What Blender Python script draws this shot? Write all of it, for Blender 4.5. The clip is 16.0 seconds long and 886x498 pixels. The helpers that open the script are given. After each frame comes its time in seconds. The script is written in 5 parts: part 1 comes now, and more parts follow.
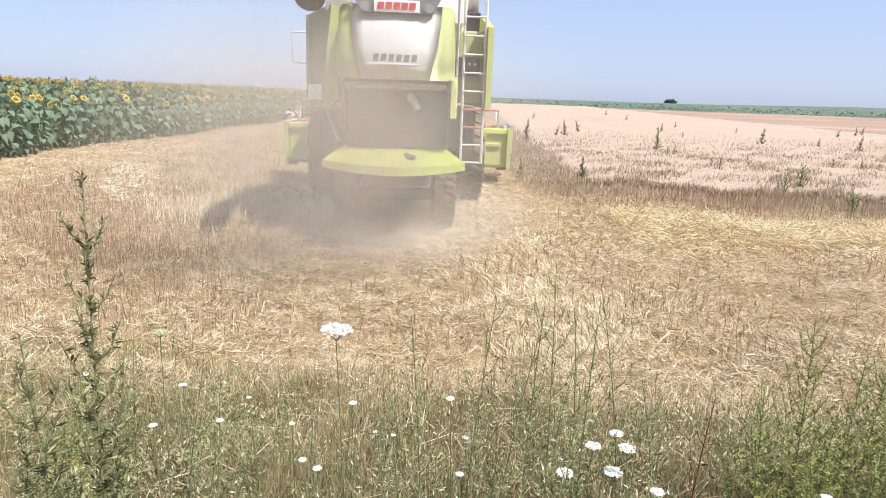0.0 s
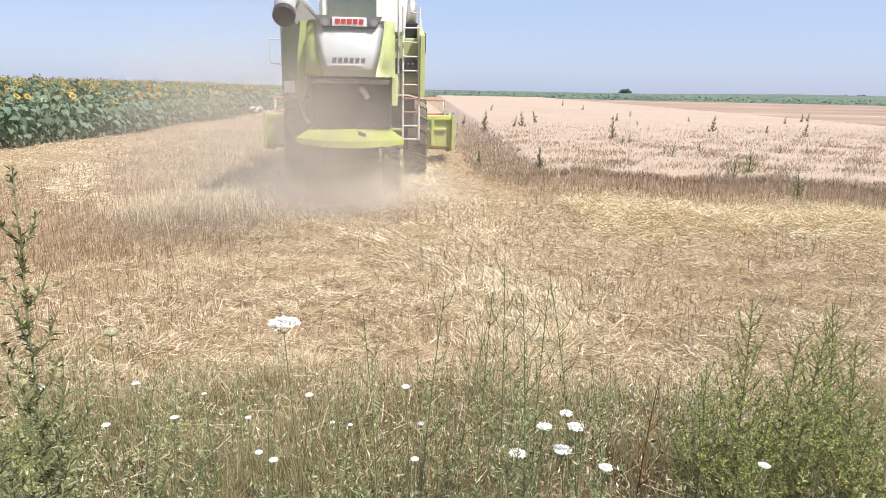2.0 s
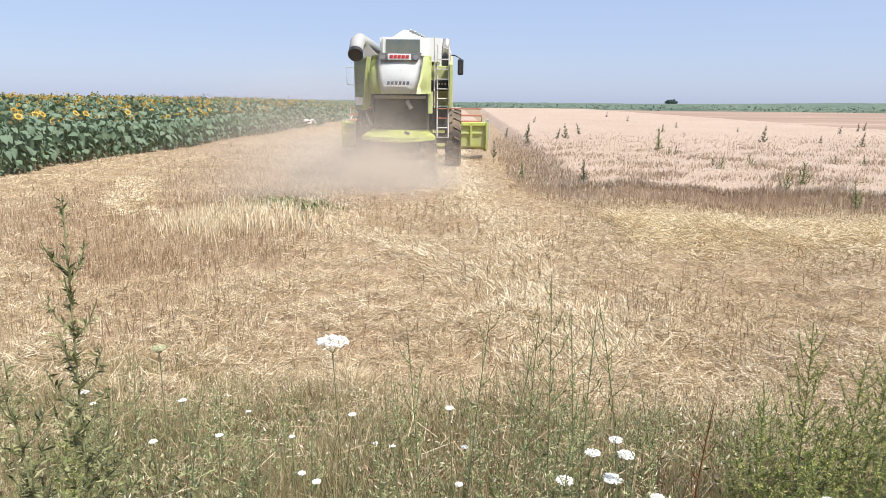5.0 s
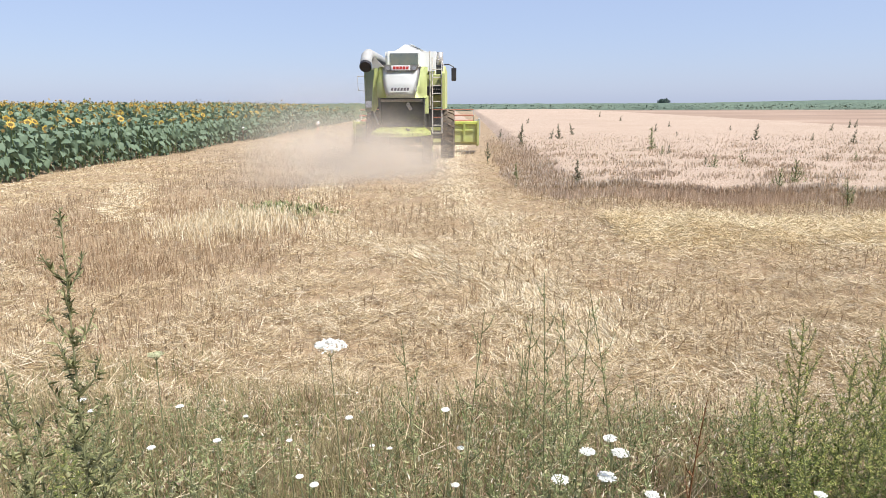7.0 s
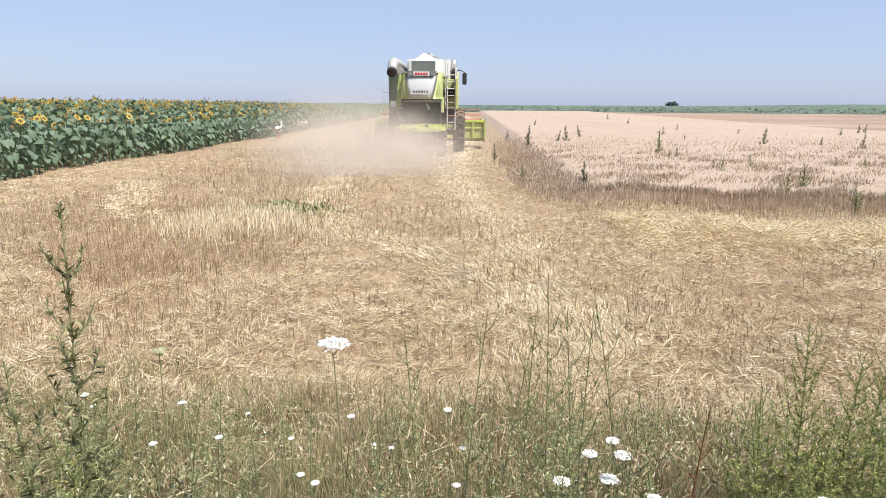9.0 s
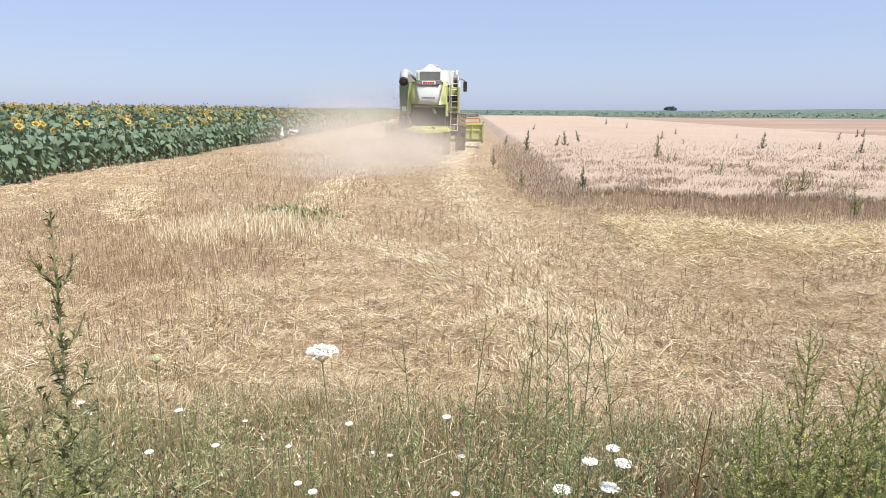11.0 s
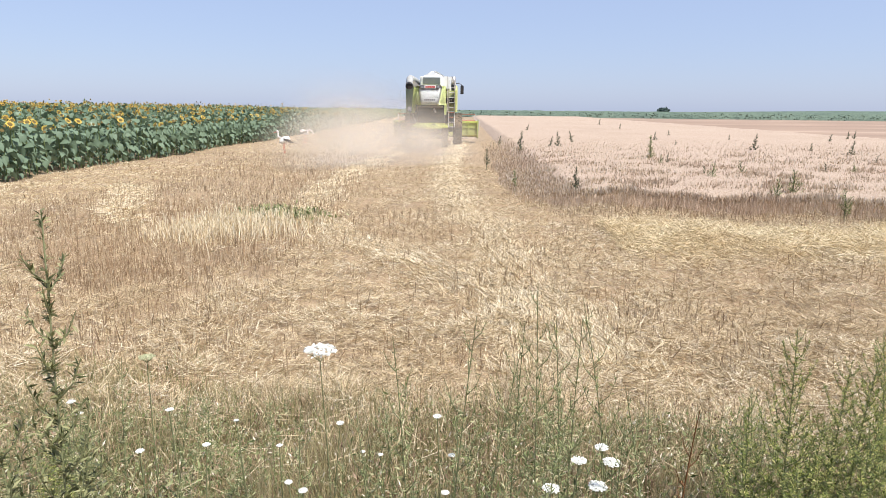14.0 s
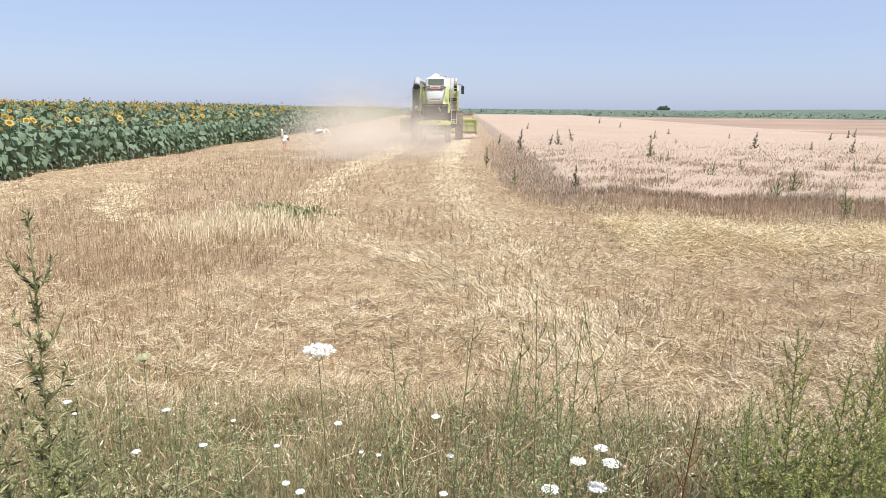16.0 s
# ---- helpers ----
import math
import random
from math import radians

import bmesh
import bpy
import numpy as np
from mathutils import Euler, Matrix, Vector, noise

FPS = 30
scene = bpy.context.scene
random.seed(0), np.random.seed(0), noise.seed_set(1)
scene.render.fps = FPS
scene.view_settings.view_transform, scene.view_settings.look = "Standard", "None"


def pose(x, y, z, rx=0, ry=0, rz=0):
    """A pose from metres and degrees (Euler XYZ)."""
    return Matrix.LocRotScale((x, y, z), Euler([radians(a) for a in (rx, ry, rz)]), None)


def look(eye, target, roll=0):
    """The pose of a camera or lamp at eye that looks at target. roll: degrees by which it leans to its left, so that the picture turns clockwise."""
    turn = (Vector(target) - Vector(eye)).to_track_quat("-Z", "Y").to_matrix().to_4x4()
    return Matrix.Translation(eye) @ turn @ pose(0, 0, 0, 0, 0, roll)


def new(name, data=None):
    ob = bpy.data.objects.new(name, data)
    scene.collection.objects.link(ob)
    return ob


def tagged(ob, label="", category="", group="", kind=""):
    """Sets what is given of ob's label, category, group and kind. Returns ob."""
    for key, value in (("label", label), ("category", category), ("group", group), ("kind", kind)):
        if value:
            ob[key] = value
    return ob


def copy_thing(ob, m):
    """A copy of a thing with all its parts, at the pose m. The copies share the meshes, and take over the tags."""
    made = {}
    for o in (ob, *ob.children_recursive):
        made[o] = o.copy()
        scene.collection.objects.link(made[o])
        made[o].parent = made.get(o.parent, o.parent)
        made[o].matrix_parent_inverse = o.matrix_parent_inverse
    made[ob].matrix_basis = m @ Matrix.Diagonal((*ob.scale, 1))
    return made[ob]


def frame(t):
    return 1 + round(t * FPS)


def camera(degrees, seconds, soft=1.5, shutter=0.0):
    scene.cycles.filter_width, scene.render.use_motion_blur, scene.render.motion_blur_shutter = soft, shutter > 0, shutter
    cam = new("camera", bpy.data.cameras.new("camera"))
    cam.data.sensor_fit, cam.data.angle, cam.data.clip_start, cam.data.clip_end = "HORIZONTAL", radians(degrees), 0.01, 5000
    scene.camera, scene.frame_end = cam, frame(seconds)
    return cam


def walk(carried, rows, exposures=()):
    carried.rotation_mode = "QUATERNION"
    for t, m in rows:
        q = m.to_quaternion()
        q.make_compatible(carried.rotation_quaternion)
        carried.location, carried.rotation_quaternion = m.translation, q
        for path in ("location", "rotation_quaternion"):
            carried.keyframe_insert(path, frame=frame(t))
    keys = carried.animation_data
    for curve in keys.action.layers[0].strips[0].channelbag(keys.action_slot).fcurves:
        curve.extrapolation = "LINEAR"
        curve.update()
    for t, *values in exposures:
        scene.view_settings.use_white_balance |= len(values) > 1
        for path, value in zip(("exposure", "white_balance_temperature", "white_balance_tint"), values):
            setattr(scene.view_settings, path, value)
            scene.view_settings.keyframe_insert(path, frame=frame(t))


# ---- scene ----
cam = camera(68.3, 16.0, soft=0.9)
PATH = [
    (0, (-0.044, 0.062, 2.079), (-0.049, 2.008, 1.618), 2.0),
    (0.5, (-0.035, 0.053, 2.08), (-0.037, 1.999, 1.617), 1.5),
    (1, (-0.021, 0.046, 2.088), (-0.008, 1.989, 1.615), 1.5),
    (1.5, (-0.011, 0.047, 2.088), (0.054, 1.987, 1.609), 1.4),
    (2, (-0.006, 0.024, 2.078), (0.104, 1.963, 1.6), 1.2),
    (2.5, (-0.002, 0.061, 2.092), (0.048, 2.003, 1.615), 0.4),
    (3, (0.013, 0.066, 2.082), (0.061, 2.007, 1.601), 0.9),
    (3.5, (0.005, 0.068, 2.086), (0.055, 2.013, 1.62), 0.7),
    (4, (-0.007, 0.072, 2.093), (-0.024, 2.018, 1.632), 0.2),
    (6.5, (-0.017, 0.039, 2.094), (-0.028, 1.995, 1.676), 0.9),
    (7, (-0.008, 0.042, 2.101), (-0.013, 1.993, 1.663), -0.2),
    (7.5, (-0.017, 0.043, 2.096), (-0.007, 1.999, 1.677), 0.3),
    (8, (-0.009, 0.038, 2.095), (-0.026, 1.993, 1.672), 0.2),
    (10.5, (-0.001, 0.062, 2.097), (-0.025, 2.011, 1.65), 0.4),
    (11, (-0.001, 0.061, 2.097), (-0.021, 2.016, 1.675), 0.3),
    (11.5, (0.005, 0.053, 2.097), (-0.003, 2.009, 1.681), 0.3),
    (12, (0.002, 0.062, 2.101), (-0.003, 2.016, 1.674), 0.2),
    (12.5, (0.004, 0.055, 2.097), (0.004, 2.01, 1.676), 0.2),
    (13, (0.01, 0.055, 2.101), (0.012, 2.01, 1.681), 0.4),
    (13.5, (0.002, 0.051, 2.099), (0.006, 2.006, 1.679), 0.6),
    (14, (0.007, 0.049, 2.101), (0.007, 2.004, 1.679), 0.6),
    (14.5, (0.005, 0.058, 2.097), (0.005, 2.012, 1.669), 0.6),
    (15, (0.011, 0.048, 2.1), (0.019, 2.002, 1.671), 0.6),
    (15.5, (0.013, 0.058, 2.098), (0.022, 2.014, 1.679), 0.7),
    (16, (0.012, 0.064, 2.1), (0.012, 2.018, 1.674), 0.6),
]
walk(cam, [(t, look(eye, target, roll)) for t, eye, target, roll in PATH], [(0, 0.52), (2, 0.47), (4, 0.41), (16, 0.38)])

# ---- light ----
SUN_EL, SUN_AZ = 58.0, 122.0
world = bpy.data.worlds.new("world")
scene.world = world
world.use_nodes = True
wt = world.node_tree
sky = wt.nodes.new("ShaderNodeTexSky")
sky.sky_type, sky.sun_disc = "NISHITA", False
sky.sun_elevation, sky.sun_rotation = radians(SUN_EL), radians(SUN_AZ)
sky.air_density, sky.dust_density, sky.ozone_density = 1.0, 0.7, 3.0
# summer haze: the clear sky seen through an even pale veil
dim = wt.nodes.new("ShaderNodeMix")
dim.data_type, dim.blend_type = "RGBA", "MULTIPLY"
dim.inputs[0].default_value, dim.inputs[7].default_value = 1.0, (0.083, 0.083, 0.088, 1)
veil = wt.nodes.new("ShaderNodeMix")
veil.data_type = "RGBA"
veil.inputs[0].default_value, veil.inputs[7].default_value = 0.55, (0.46, 0.55, 0.81, 1)
wt.links.new(sky.outputs[0], dim.inputs[6])
wt.links.new(dim.outputs[2], veil.inputs[6])
wt.links.new(veil.outputs[2], wt.nodes["Background"].inputs[0])
wt.nodes["Background"].inputs[1].default_value = 1.0
sun = new("sun", bpy.data.lights.new("sun", "SUN"))
sun.data.energy, sun.data.angle, sun.data.color = 4.7, radians(0.6), (1.0, 0.975, 0.94)
_el, _az = radians(SUN_EL), radians(SUN_AZ)
sun.matrix_world = look((math.sin(_az) * math.cos(_el) * 50, math.cos(_az) * math.cos(_el) * 50, math.sin(_el) * 50), (0, 0, 0))
scene.cycles.transparent_max_bounces = 48


# ---- materials ----
def rgb(h):
    """Linear colour from a display colour such as 0xc0a070."""
    c = [((h >> s) & 255) / 255 for s in (16, 8, 0)]
    return tuple(v / 12.92 if v <= 0.04045 else ((v + 0.055) / 1.055) ** 2.4 for v in c) + (1.0,)


def ramp(nt, fac, stops):
    r = nt.nodes.new("ShaderNodeValToRGB")
    el = r.color_ramp.elements
    while len(el) < len(stops):
        el.new(0.5)
    for e, (p, c) in zip(el, stops):
        e.position, e.color = p, c
    nt.links.new(fac, r.inputs[0])
    return r.outputs[0]


def noise_out(nt, scale, detail=4.0, coords="Object", rough=0.6, stretch=None):
    tc = nt.nodes.new("ShaderNodeTexCoord")
    n = nt.nodes.new("ShaderNodeTexNoise")
    n.inputs["Scale"].default_value, n.inputs["Detail"].default_value, n.inputs["Roughness"].default_value = scale, detail, rough
    src = tc.outputs[coords]
    if stretch:
        mp = nt.nodes.new("ShaderNodeMapping")
        mp.inputs["Scale"].default_value = stretch
        nt.links.new(src, mp.inputs[0])
        src = mp.outputs[0]
    nt.links.new(src, n.inputs["Vector"])
    return n.outputs["Fac"]


def mixed(nt, a, b, fac, mode="MIX"):
    m = nt.nodes.new("ShaderNodeMix")
    m.data_type, m.blend_type = "RGBA", mode
    for s, v in ((m.inputs[0], fac), (m.inputs[6], a), (m.inputs[7], b)):
        if isinstance(v, (float, int)):
            s.default_value = v
        elif isinstance(v, tuple):
            s.default_value = v
        else:
            nt.links.new(v, s)
    return m.outputs[2]


def base_mat(name, rough=0.6, metal=0.0, spec=0.5):
    m = bpy.data.materials.new(name)
    m.use_nodes = True
    b = m.node_tree.nodes["Principled BSDF"]
    b.inputs["Roughness"].default_value, b.inputs["Metallic"].default_value = rough, metal
    b.inputs["Specular IOR Level"].default_value = spec
    return m, m.node_tree, b


def bump(nt, b, height, strength=0.3, dist=0.01):
    bp = nt.nodes.new("ShaderNodeBump")
    bp.inputs["Strength"].default_value, bp.inputs["Distance"].default_value = strength, dist
    nt.links.new(height, bp.inputs["Height"])
    nt.links.new(bp.outputs[0], b.inputs["Normal"])


def paint(name, colour, rough=0.4, metal=0.0, dirt=0.35, dirt_colour=rgb(0xb39a7c)):
    """Painted or bare sheet with dust in two scales."""
    m, nt, b = base_mat(name, rough, metal)
    big = ramp(nt, noise_out(nt, 1.7, 5), [(0.35, (0, 0, 0, 1)), (0.75, (dirt, dirt, dirt, 1))])
    fine = ramp(nt, noise_out(nt, 38, 3), [(0.4, (0, 0, 0, 1)), (0.8, (dirt * 0.7,) * 3 + (1,))])
    f = mixed(nt, big, fine, 0.5, "ADD")
    nt.links.new(mixed(nt, colour, dirt_colour, f), b.inputs["Base Color"])
    r = ramp(nt, f, [(0.0, (rough,) * 3 + (1,)), (0.6, (0.8, 0.8, 0.8, 1))])
    nt.links.new(r, b.inputs["Roughness"])
    bump(nt, b, noise_out(nt, 60, 2), 0.05, 0.002)
    return m


def island(name, stops, rough=0.75, patch=None, patch_scale=0.5, through_light=0.0, spec=0.3):
    """Every loose piece takes a colour of its own; patch tints whole areas."""
    m, nt, b = base_mat(name, rough, 0.0, spec)
    g = nt.nodes.new("ShaderNodeNewGeometry")
    c = ramp(nt, g.outputs["Random Per Island"], stops)
    if patch:
        f = ramp(nt, noise_out(nt, patch_scale, 3), [(0.42, (0, 0, 0, 1)), (0.62, (0.75, 0.75, 0.75, 1))])
        c = mixed(nt, c, patch, f)
    nt.links.new(c, b.inputs["Base Color"])
    if through_light:
        t = nt.nodes.new("ShaderNodeBsdfTranslucent")
        nt.links.new(c, t.inputs[0])
        s = nt.nodes.new("ShaderNodeMixShader")
        s.inputs[0].default_value = through_light
        nt.links.new(b.outputs[0], s.inputs[1])
        nt.links.new(t.outputs[0], s.inputs[2])
        nt.links.new(s.outputs[0], nt.nodes["Material Output"].inputs[0])
    return m


def ground_mat():
    m, nt, b = base_mat("field_soil", 0.9, 0.0, 0.2)
    a = ramp(nt, noise_out(nt, 0.55, 6), [(0.3, rgb(0x7d6b57)), (0.5, rgb(0x9c8468)), (0.7, rgb(0xb39a7a))])
    c = ramp(nt, noise_out(nt, 9, 5, stretch=(1, 0.45, 1)), [(0.35, rgb(0x5f5040)), (0.5, rgb(0x9a8265)), (0.7, rgb(0xc2aa87))])
    col = mixed(nt, a, c, 0.55)
    fine = noise_out(nt, 70, 3)
    col = mixed(nt, col, ramp(nt, fine, [(0.3, rgb(0x695849)), (0.7, rgb(0xccb491))]), 0.35)
    nt.links.new(col, b.inputs["Base Color"])
    bump(nt, b, fine, 0.6, 0.02)
    return m


M_GROUND = ground_mat()
M_STRAW = island("straw_litter", [(0.0, rgb(0x8c7653)), (0.3, rgb(0xbaa47e)), (0.65, rgb(0xd6c29e)), (0.95, rgb(0xf0e3c8))], 0.6, rgb(0xc6af8b), 0.35)
M_PALE = island("fresh_straw", [(0.0, rgb(0xb69c74)), (0.4, rgb(0xd9c49d)), (0.8, rgb(0xefe3c6))], 0.55)
M_YELLOW = island("yellow_straw", [(0.0, rgb(0xb49d72)), (0.4, rgb(0xdac69c)), (0.85, rgb(0xf0e3c3))], 0.6, rgb(0xcfb78b), 0.8)
M_STUB = island("standing_stubble", [(0.0, rgb(0x75614a)), (0.35, rgb(0x9c8568)), (0.75, rgb(0xc2ac8d)), (1.0, rgb(0xded0b2))], 0.7, rgb(0x95795a), 0.3)
M_WHEAT = island("ripe_wheat", [(0.0, rgb(0xa08868)), (0.3, rgb(0xc2ad90)), (0.7, rgb(0xd8c6ae)), (1.0, rgb(0xeadece))], 0.7, rgb(0xbfa78e), 0.25, 0.35)
M_LEAF = island("sunflower_leaf", [(0.0, rgb(0x4c5d47)), (0.4, rgb(0x687b60)), (0.8, rgb(0x87977d)), (1.0, rgb(0xa6b094))], 0.6, rgb(0x667a60), 0.3, 0.22)
M_STEM = island("green_stem", [(0.0, rgb(0x506039)), (1.0, rgb(0x74824e))], 0.6)
M_PETAL = island("sunflower_petal", [(0.0, rgb(0xcd9a30)), (1.0, rgb(0xe6c356))], 0.6, through_light=0.3)
M_DISC = island("sunflower_disc", [(0.0, rgb(0x4c4029)), (1.0, rgb(0x7d6b3c))], 0.9)


# ---- building helpers ----
def link_mesh(name, me, material, parent=None, label=""):
    me.materials.append(material)
    ob = new(name, me)
    if parent is not None:
        ob.parent = parent
    if label:
        tagged(ob, label)
    return ob


def part(name, bm, material, parent=None, label="", smooth=False):
    """One bmesh as one mesh object under a thing or a part."""
    me = bpy.data.meshes.new(name)
    bmesh.ops.recalc_face_normals(bm, faces=bm.faces)
    if smooth:
        for f in bm.faces:
            f.smooth = True
    bm.to_mesh(me)
    bm.free()
    return link_mesh(name, me, material, parent, label)


def empty(name, label="", category="", group="", m=None):
    ob = new(name)
    ob.empty_display_size = 0.1
    if m is not None:
        ob.matrix_basis = m
    return tagged(ob, label, category, group)


def tri_mesh(name, verts, tris):
    """A mesh from arrays of points and triangles."""
    me = bpy.data.meshes.new(name)
    n, k = len(verts), len(tris)
    me.vertices.add(n)
    me.vertices.foreach_set("co", np.asarray(verts, np.float32).ravel())
    me.loops.add(3 * k)
    me.loops.foreach_set("vertex_index", np.asarray(tris, np.int32).ravel())
    me.polygons.add(k)
    me.polygons.foreach_set("loop_start", np.arange(0, 3 * k, 3, dtype=np.int32))
    me.update(calc_edges=True)
    return me


def turn(yaw, pitch, roll):
    """Turn matrices (n, 3, 3): roll about x, then pitch about y, then yaw about z."""
    cy, sy, cp, sp, cr, sr = np.cos(yaw), np.sin(yaw), np.cos(pitch), np.sin(pitch), np.cos(roll), np.sin(roll)
    return np.stack([np.stack([cy * cp, cy * sp * sr - sy * cr, cy * sp * cr + sy * sr], -1),
                     np.stack([sy * cp, sy * sp * sr + cy * cr, sy * sp * cr - cy * sr], -1),
                     np.stack([-sp, cp * sr, cp * cr], -1)], 1)


def strew(tv, tf, rot, scale, off):
    """Many copies of one small shape as arrays of points and triangles."""
    tv, tf = np.asarray(tv, float), np.asarray(tf, int)
    n = len(off)
    v = np.einsum("nij,nkj->nki", rot, tv[None] * scale[:, None, :]) + off[:, None, :]
    f = tf[None] + (np.arange(n) * len(tv))[:, None, None]
    return v.reshape(-1, 3), f.reshape(-1, 3)


def joined(pieces):
    vs, fs, k = [], [], 0
    for v, f in pieces:
        vs.append(v)
        fs.append(f + k)
        k += len(v)
    return np.concatenate(vs), np.concatenate(fs)


def stuff(name, pieces, material, label, category):
    v, f = joined(pieces)
    return tagged(link_mesh(name, tri_mesh(name, v, f), material), label, category, kind="stuff")


def box(bm, x0, x1, y0, y1, z0, z1, bevel=0.0):
    r = bmesh.ops.create_cube(bm, size=1, matrix=Matrix.Translation(((x0 + x1) / 2, (y0 + y1) / 2, (z0 + z1) / 2)) @ Matrix.Diagonal((abs(x1 - x0), abs(y1 - y0), abs(z1 - z0), 1)))
    if bevel:
        es = list({e for v in r["verts"] for e in v.link_edges})
        bmesh.ops.bevel(bm, geom=es, offset=bevel, segments=2, affect="EDGES", profile=0.6)
    return bm


def tube(bm, pts, radius, seg=8, radius_end=None):
    """A round bar along points."""
    pts = [Vector(p) for p in pts]
    rings = []
    for i, p in enumerate(pts):
        d = (pts[min(i + 1, len(pts) - 1)] - pts[max(i - 1, 0)]).normalized()
        u = d.orthogonal().normalized() if abs(d.z) > 0.95 else d.cross(Vector((0, 0, 1))).normalized()
        w = d.cross(u)
        r = radius if radius_end is None else radius + (radius_end - radius) * i / max(1, len(pts) - 1)
        rings.append([bm.verts.new(p + u * r * math.cos(a) + w * r * math.sin(a)) for a in (2 * math.pi * k / seg for k in range(seg))])
    for a, b in zip(rings, rings[1:]):
        for k in range(seg):
            bm.faces.new((a[k], a[(k + 1) % seg], b[(k + 1) % seg], b[k]))
    bm.faces.new(rings[0][::-1])
    bm.faces.new(rings[-1])
    return bm


def prism(bm, outline, axis, a, b):
    """A flat outline pushed from a to b along x or y; outline in the other two axes."""
    def at(p, s):
        return (s, p[0], p[1]) if axis == "x" else ((p[0], s, p[1]) if axis == "y" else (p[0], p[1], s))
    lo = [bm.verts.new(at(p, a)) for p in outline]
    hi = [bm.verts.new(at(p, b)) for p in outline]
    n = len(outline)
    for i in range(n):
        bm.faces.new((lo[i], lo[(i + 1) % n], hi[(i + 1) % n], hi[i]))
    bm.faces.new(lo[::-1])
    bm.faces.new(hi)
    return bm


def skin(bm, rows):
    """A sheet through rows of points."""
    vs = [[bm.verts.new(p) for p in r] for r in rows]
    for a, b in zip(vs, vs[1:]):
        for i in range(len(a) - 1):
            bm.faces.new((a[i], a[i + 1], b[i + 1], b[i]))
    return bm


def thick(bm, t):
    bmesh.ops.solidify(bm, geom=list(bm.faces), thickness=t)
    return bm


rng = np.random.default_rng(7)


# ---- ground ----
def bank(y):
    """Height of the grassy bank on which the camera stands."""
    s = np.clip((4.7 - np.asarray(y, float)) / 3.2, 0, 1)
    return 0.5 * s * s * (3 - 2 * s)


def wave(x, y):
    return 0.03 * np.sin(x * 1.7 + 1.3 * np.sin(y * 0.6)) + 0.03 * np.sin(y * 2.3 + x * 0.5) + 0.025 * np.sin(x * 4.1 - y * 3.2) + 0.025 * np.sin(x * 9.3 + 2 * np.sin(y * 3.1)) * np.sin(y * 11.7 + x * 2.2)


def height(x, y):
    near = np.clip((40 - np.abs(y)) / 25, 0, 1) * np.clip((40 - np.abs(x)) / 20, 0, 1)
    return bank(y) + wave(x, y) * near - 0.004 * np.clip(y - 150, 0, None)


def build_ground():
    xs = np.concatenate([-np.geomspace(3500, 16, 22), np.linspace(-15, 15, 241), np.geomspace(16, 3500, 22)])
    ys = np.concatenate([-np.geomspace(3500, 4, 16), np.linspace(-3, 4, 30)[:-1], np.linspace(4, 12, 140), np.linspace(12.2, 24, 60), np.geomspace(25, 3500, 32)])
    X, Y = np.meshgrid(xs, ys)
    Z = height(X, Y)
    nx, ny = len(xs), len(ys)
    i = np.arange(nx * ny).reshape(ny, nx)
    a, b, c, d = i[:-1, :-1].ravel(), i[:-1, 1:].ravel(), i[1:, 1:].ravel(), i[1:, :-1].ravel()
    f = np.concatenate([np.stack([a, b, c], 1), np.stack([a, c, d], 1)])
    me = tri_mesh("ground", np.stack([X.ravel(), Y.ravel(), Z.ravel()], 1), f)
    me.polygons.foreach_set("use_smooth", [True] * len(me.polygons))
    tagged(link_mesh("ground", me, M_GROUND), "dry brown field soil under straw and stubble", "ground", kind="structure")


build_ground()


# ---- straw and stubble ----
STRAW_V, STRAW_F = [(0, -0.5, 0), (0, 0.5, 0), (0.5, 0.5, 0.06), (0.5, -0.5, 0.06), (1, 0.3, 0), (1, -0.3, 0)], [(0, 1, 2), (0, 2, 3), (3, 2, 4), (3, 4, 5)]
CHAFF_V, CHAFF_F = [(0, -0.5, 0), (0, 0.5, 0), (1, 0.4, 0), (1, -0.4, 0)], [(0, 1, 2), (0, 2, 3)]


def wheat_front(x):
    return 13.8 - 0.27 * (x - 3.75) + 0.12 * np.sin(x * 1.9) + np.clip(2.9 - x, 0, 2) ** 2 * 0.9


def wheat_left(y):
    return 1.55 + 0.029 * (y - 16) + 0.1 * np.sin(y * 1.3)


def wheat_right(y):
    return 30 + 0.03 * (y - 44)


def sun_edge(y):
    return -11.7 + 0.035 * np.clip(y - 20, 0, 30) + 0.25 * np.sin(y * 0.5)


def field_points(n, y0, y1, power=1.0):
    """Random places in the cut field, thinner further off."""
    u = rng.random(n)
    y = y0 * (y1 / y0) ** u if power == 1.0 else y0 + (y1 - y0) * u
    x = (rng.random(n) * 2 - 1) * (0.78 * y + 1.0)
    keep = (x > sun_edge(y)) & ~((y > wheat_front(x) - 0.05) & (x > wheat_left(y)))
    return x[keep], y[keep]


def straws(x, y, length, width, lift=0.05, tilt=0.22, yaw=None, shape=(STRAW_V, STRAW_F)):
    n = len(x)
    rot = turn(rng.random(n) * 6.283 if yaw is None else yaw, -np.abs(rng.normal(0, tilt, n)), rng.random(n) * 6.283)
    sc = np.stack([length * (0.5 + rng.random(n)), width * (0.7 + 0.7 * rng.random(n)) * (1 + y * 0.045), length * (rng.random(n) - 0.3)], 1)
    return strew(*shape, rot, sc, np.stack([x, y, height(x, y) + 0.008 + rng.random(n) * lift], 1))


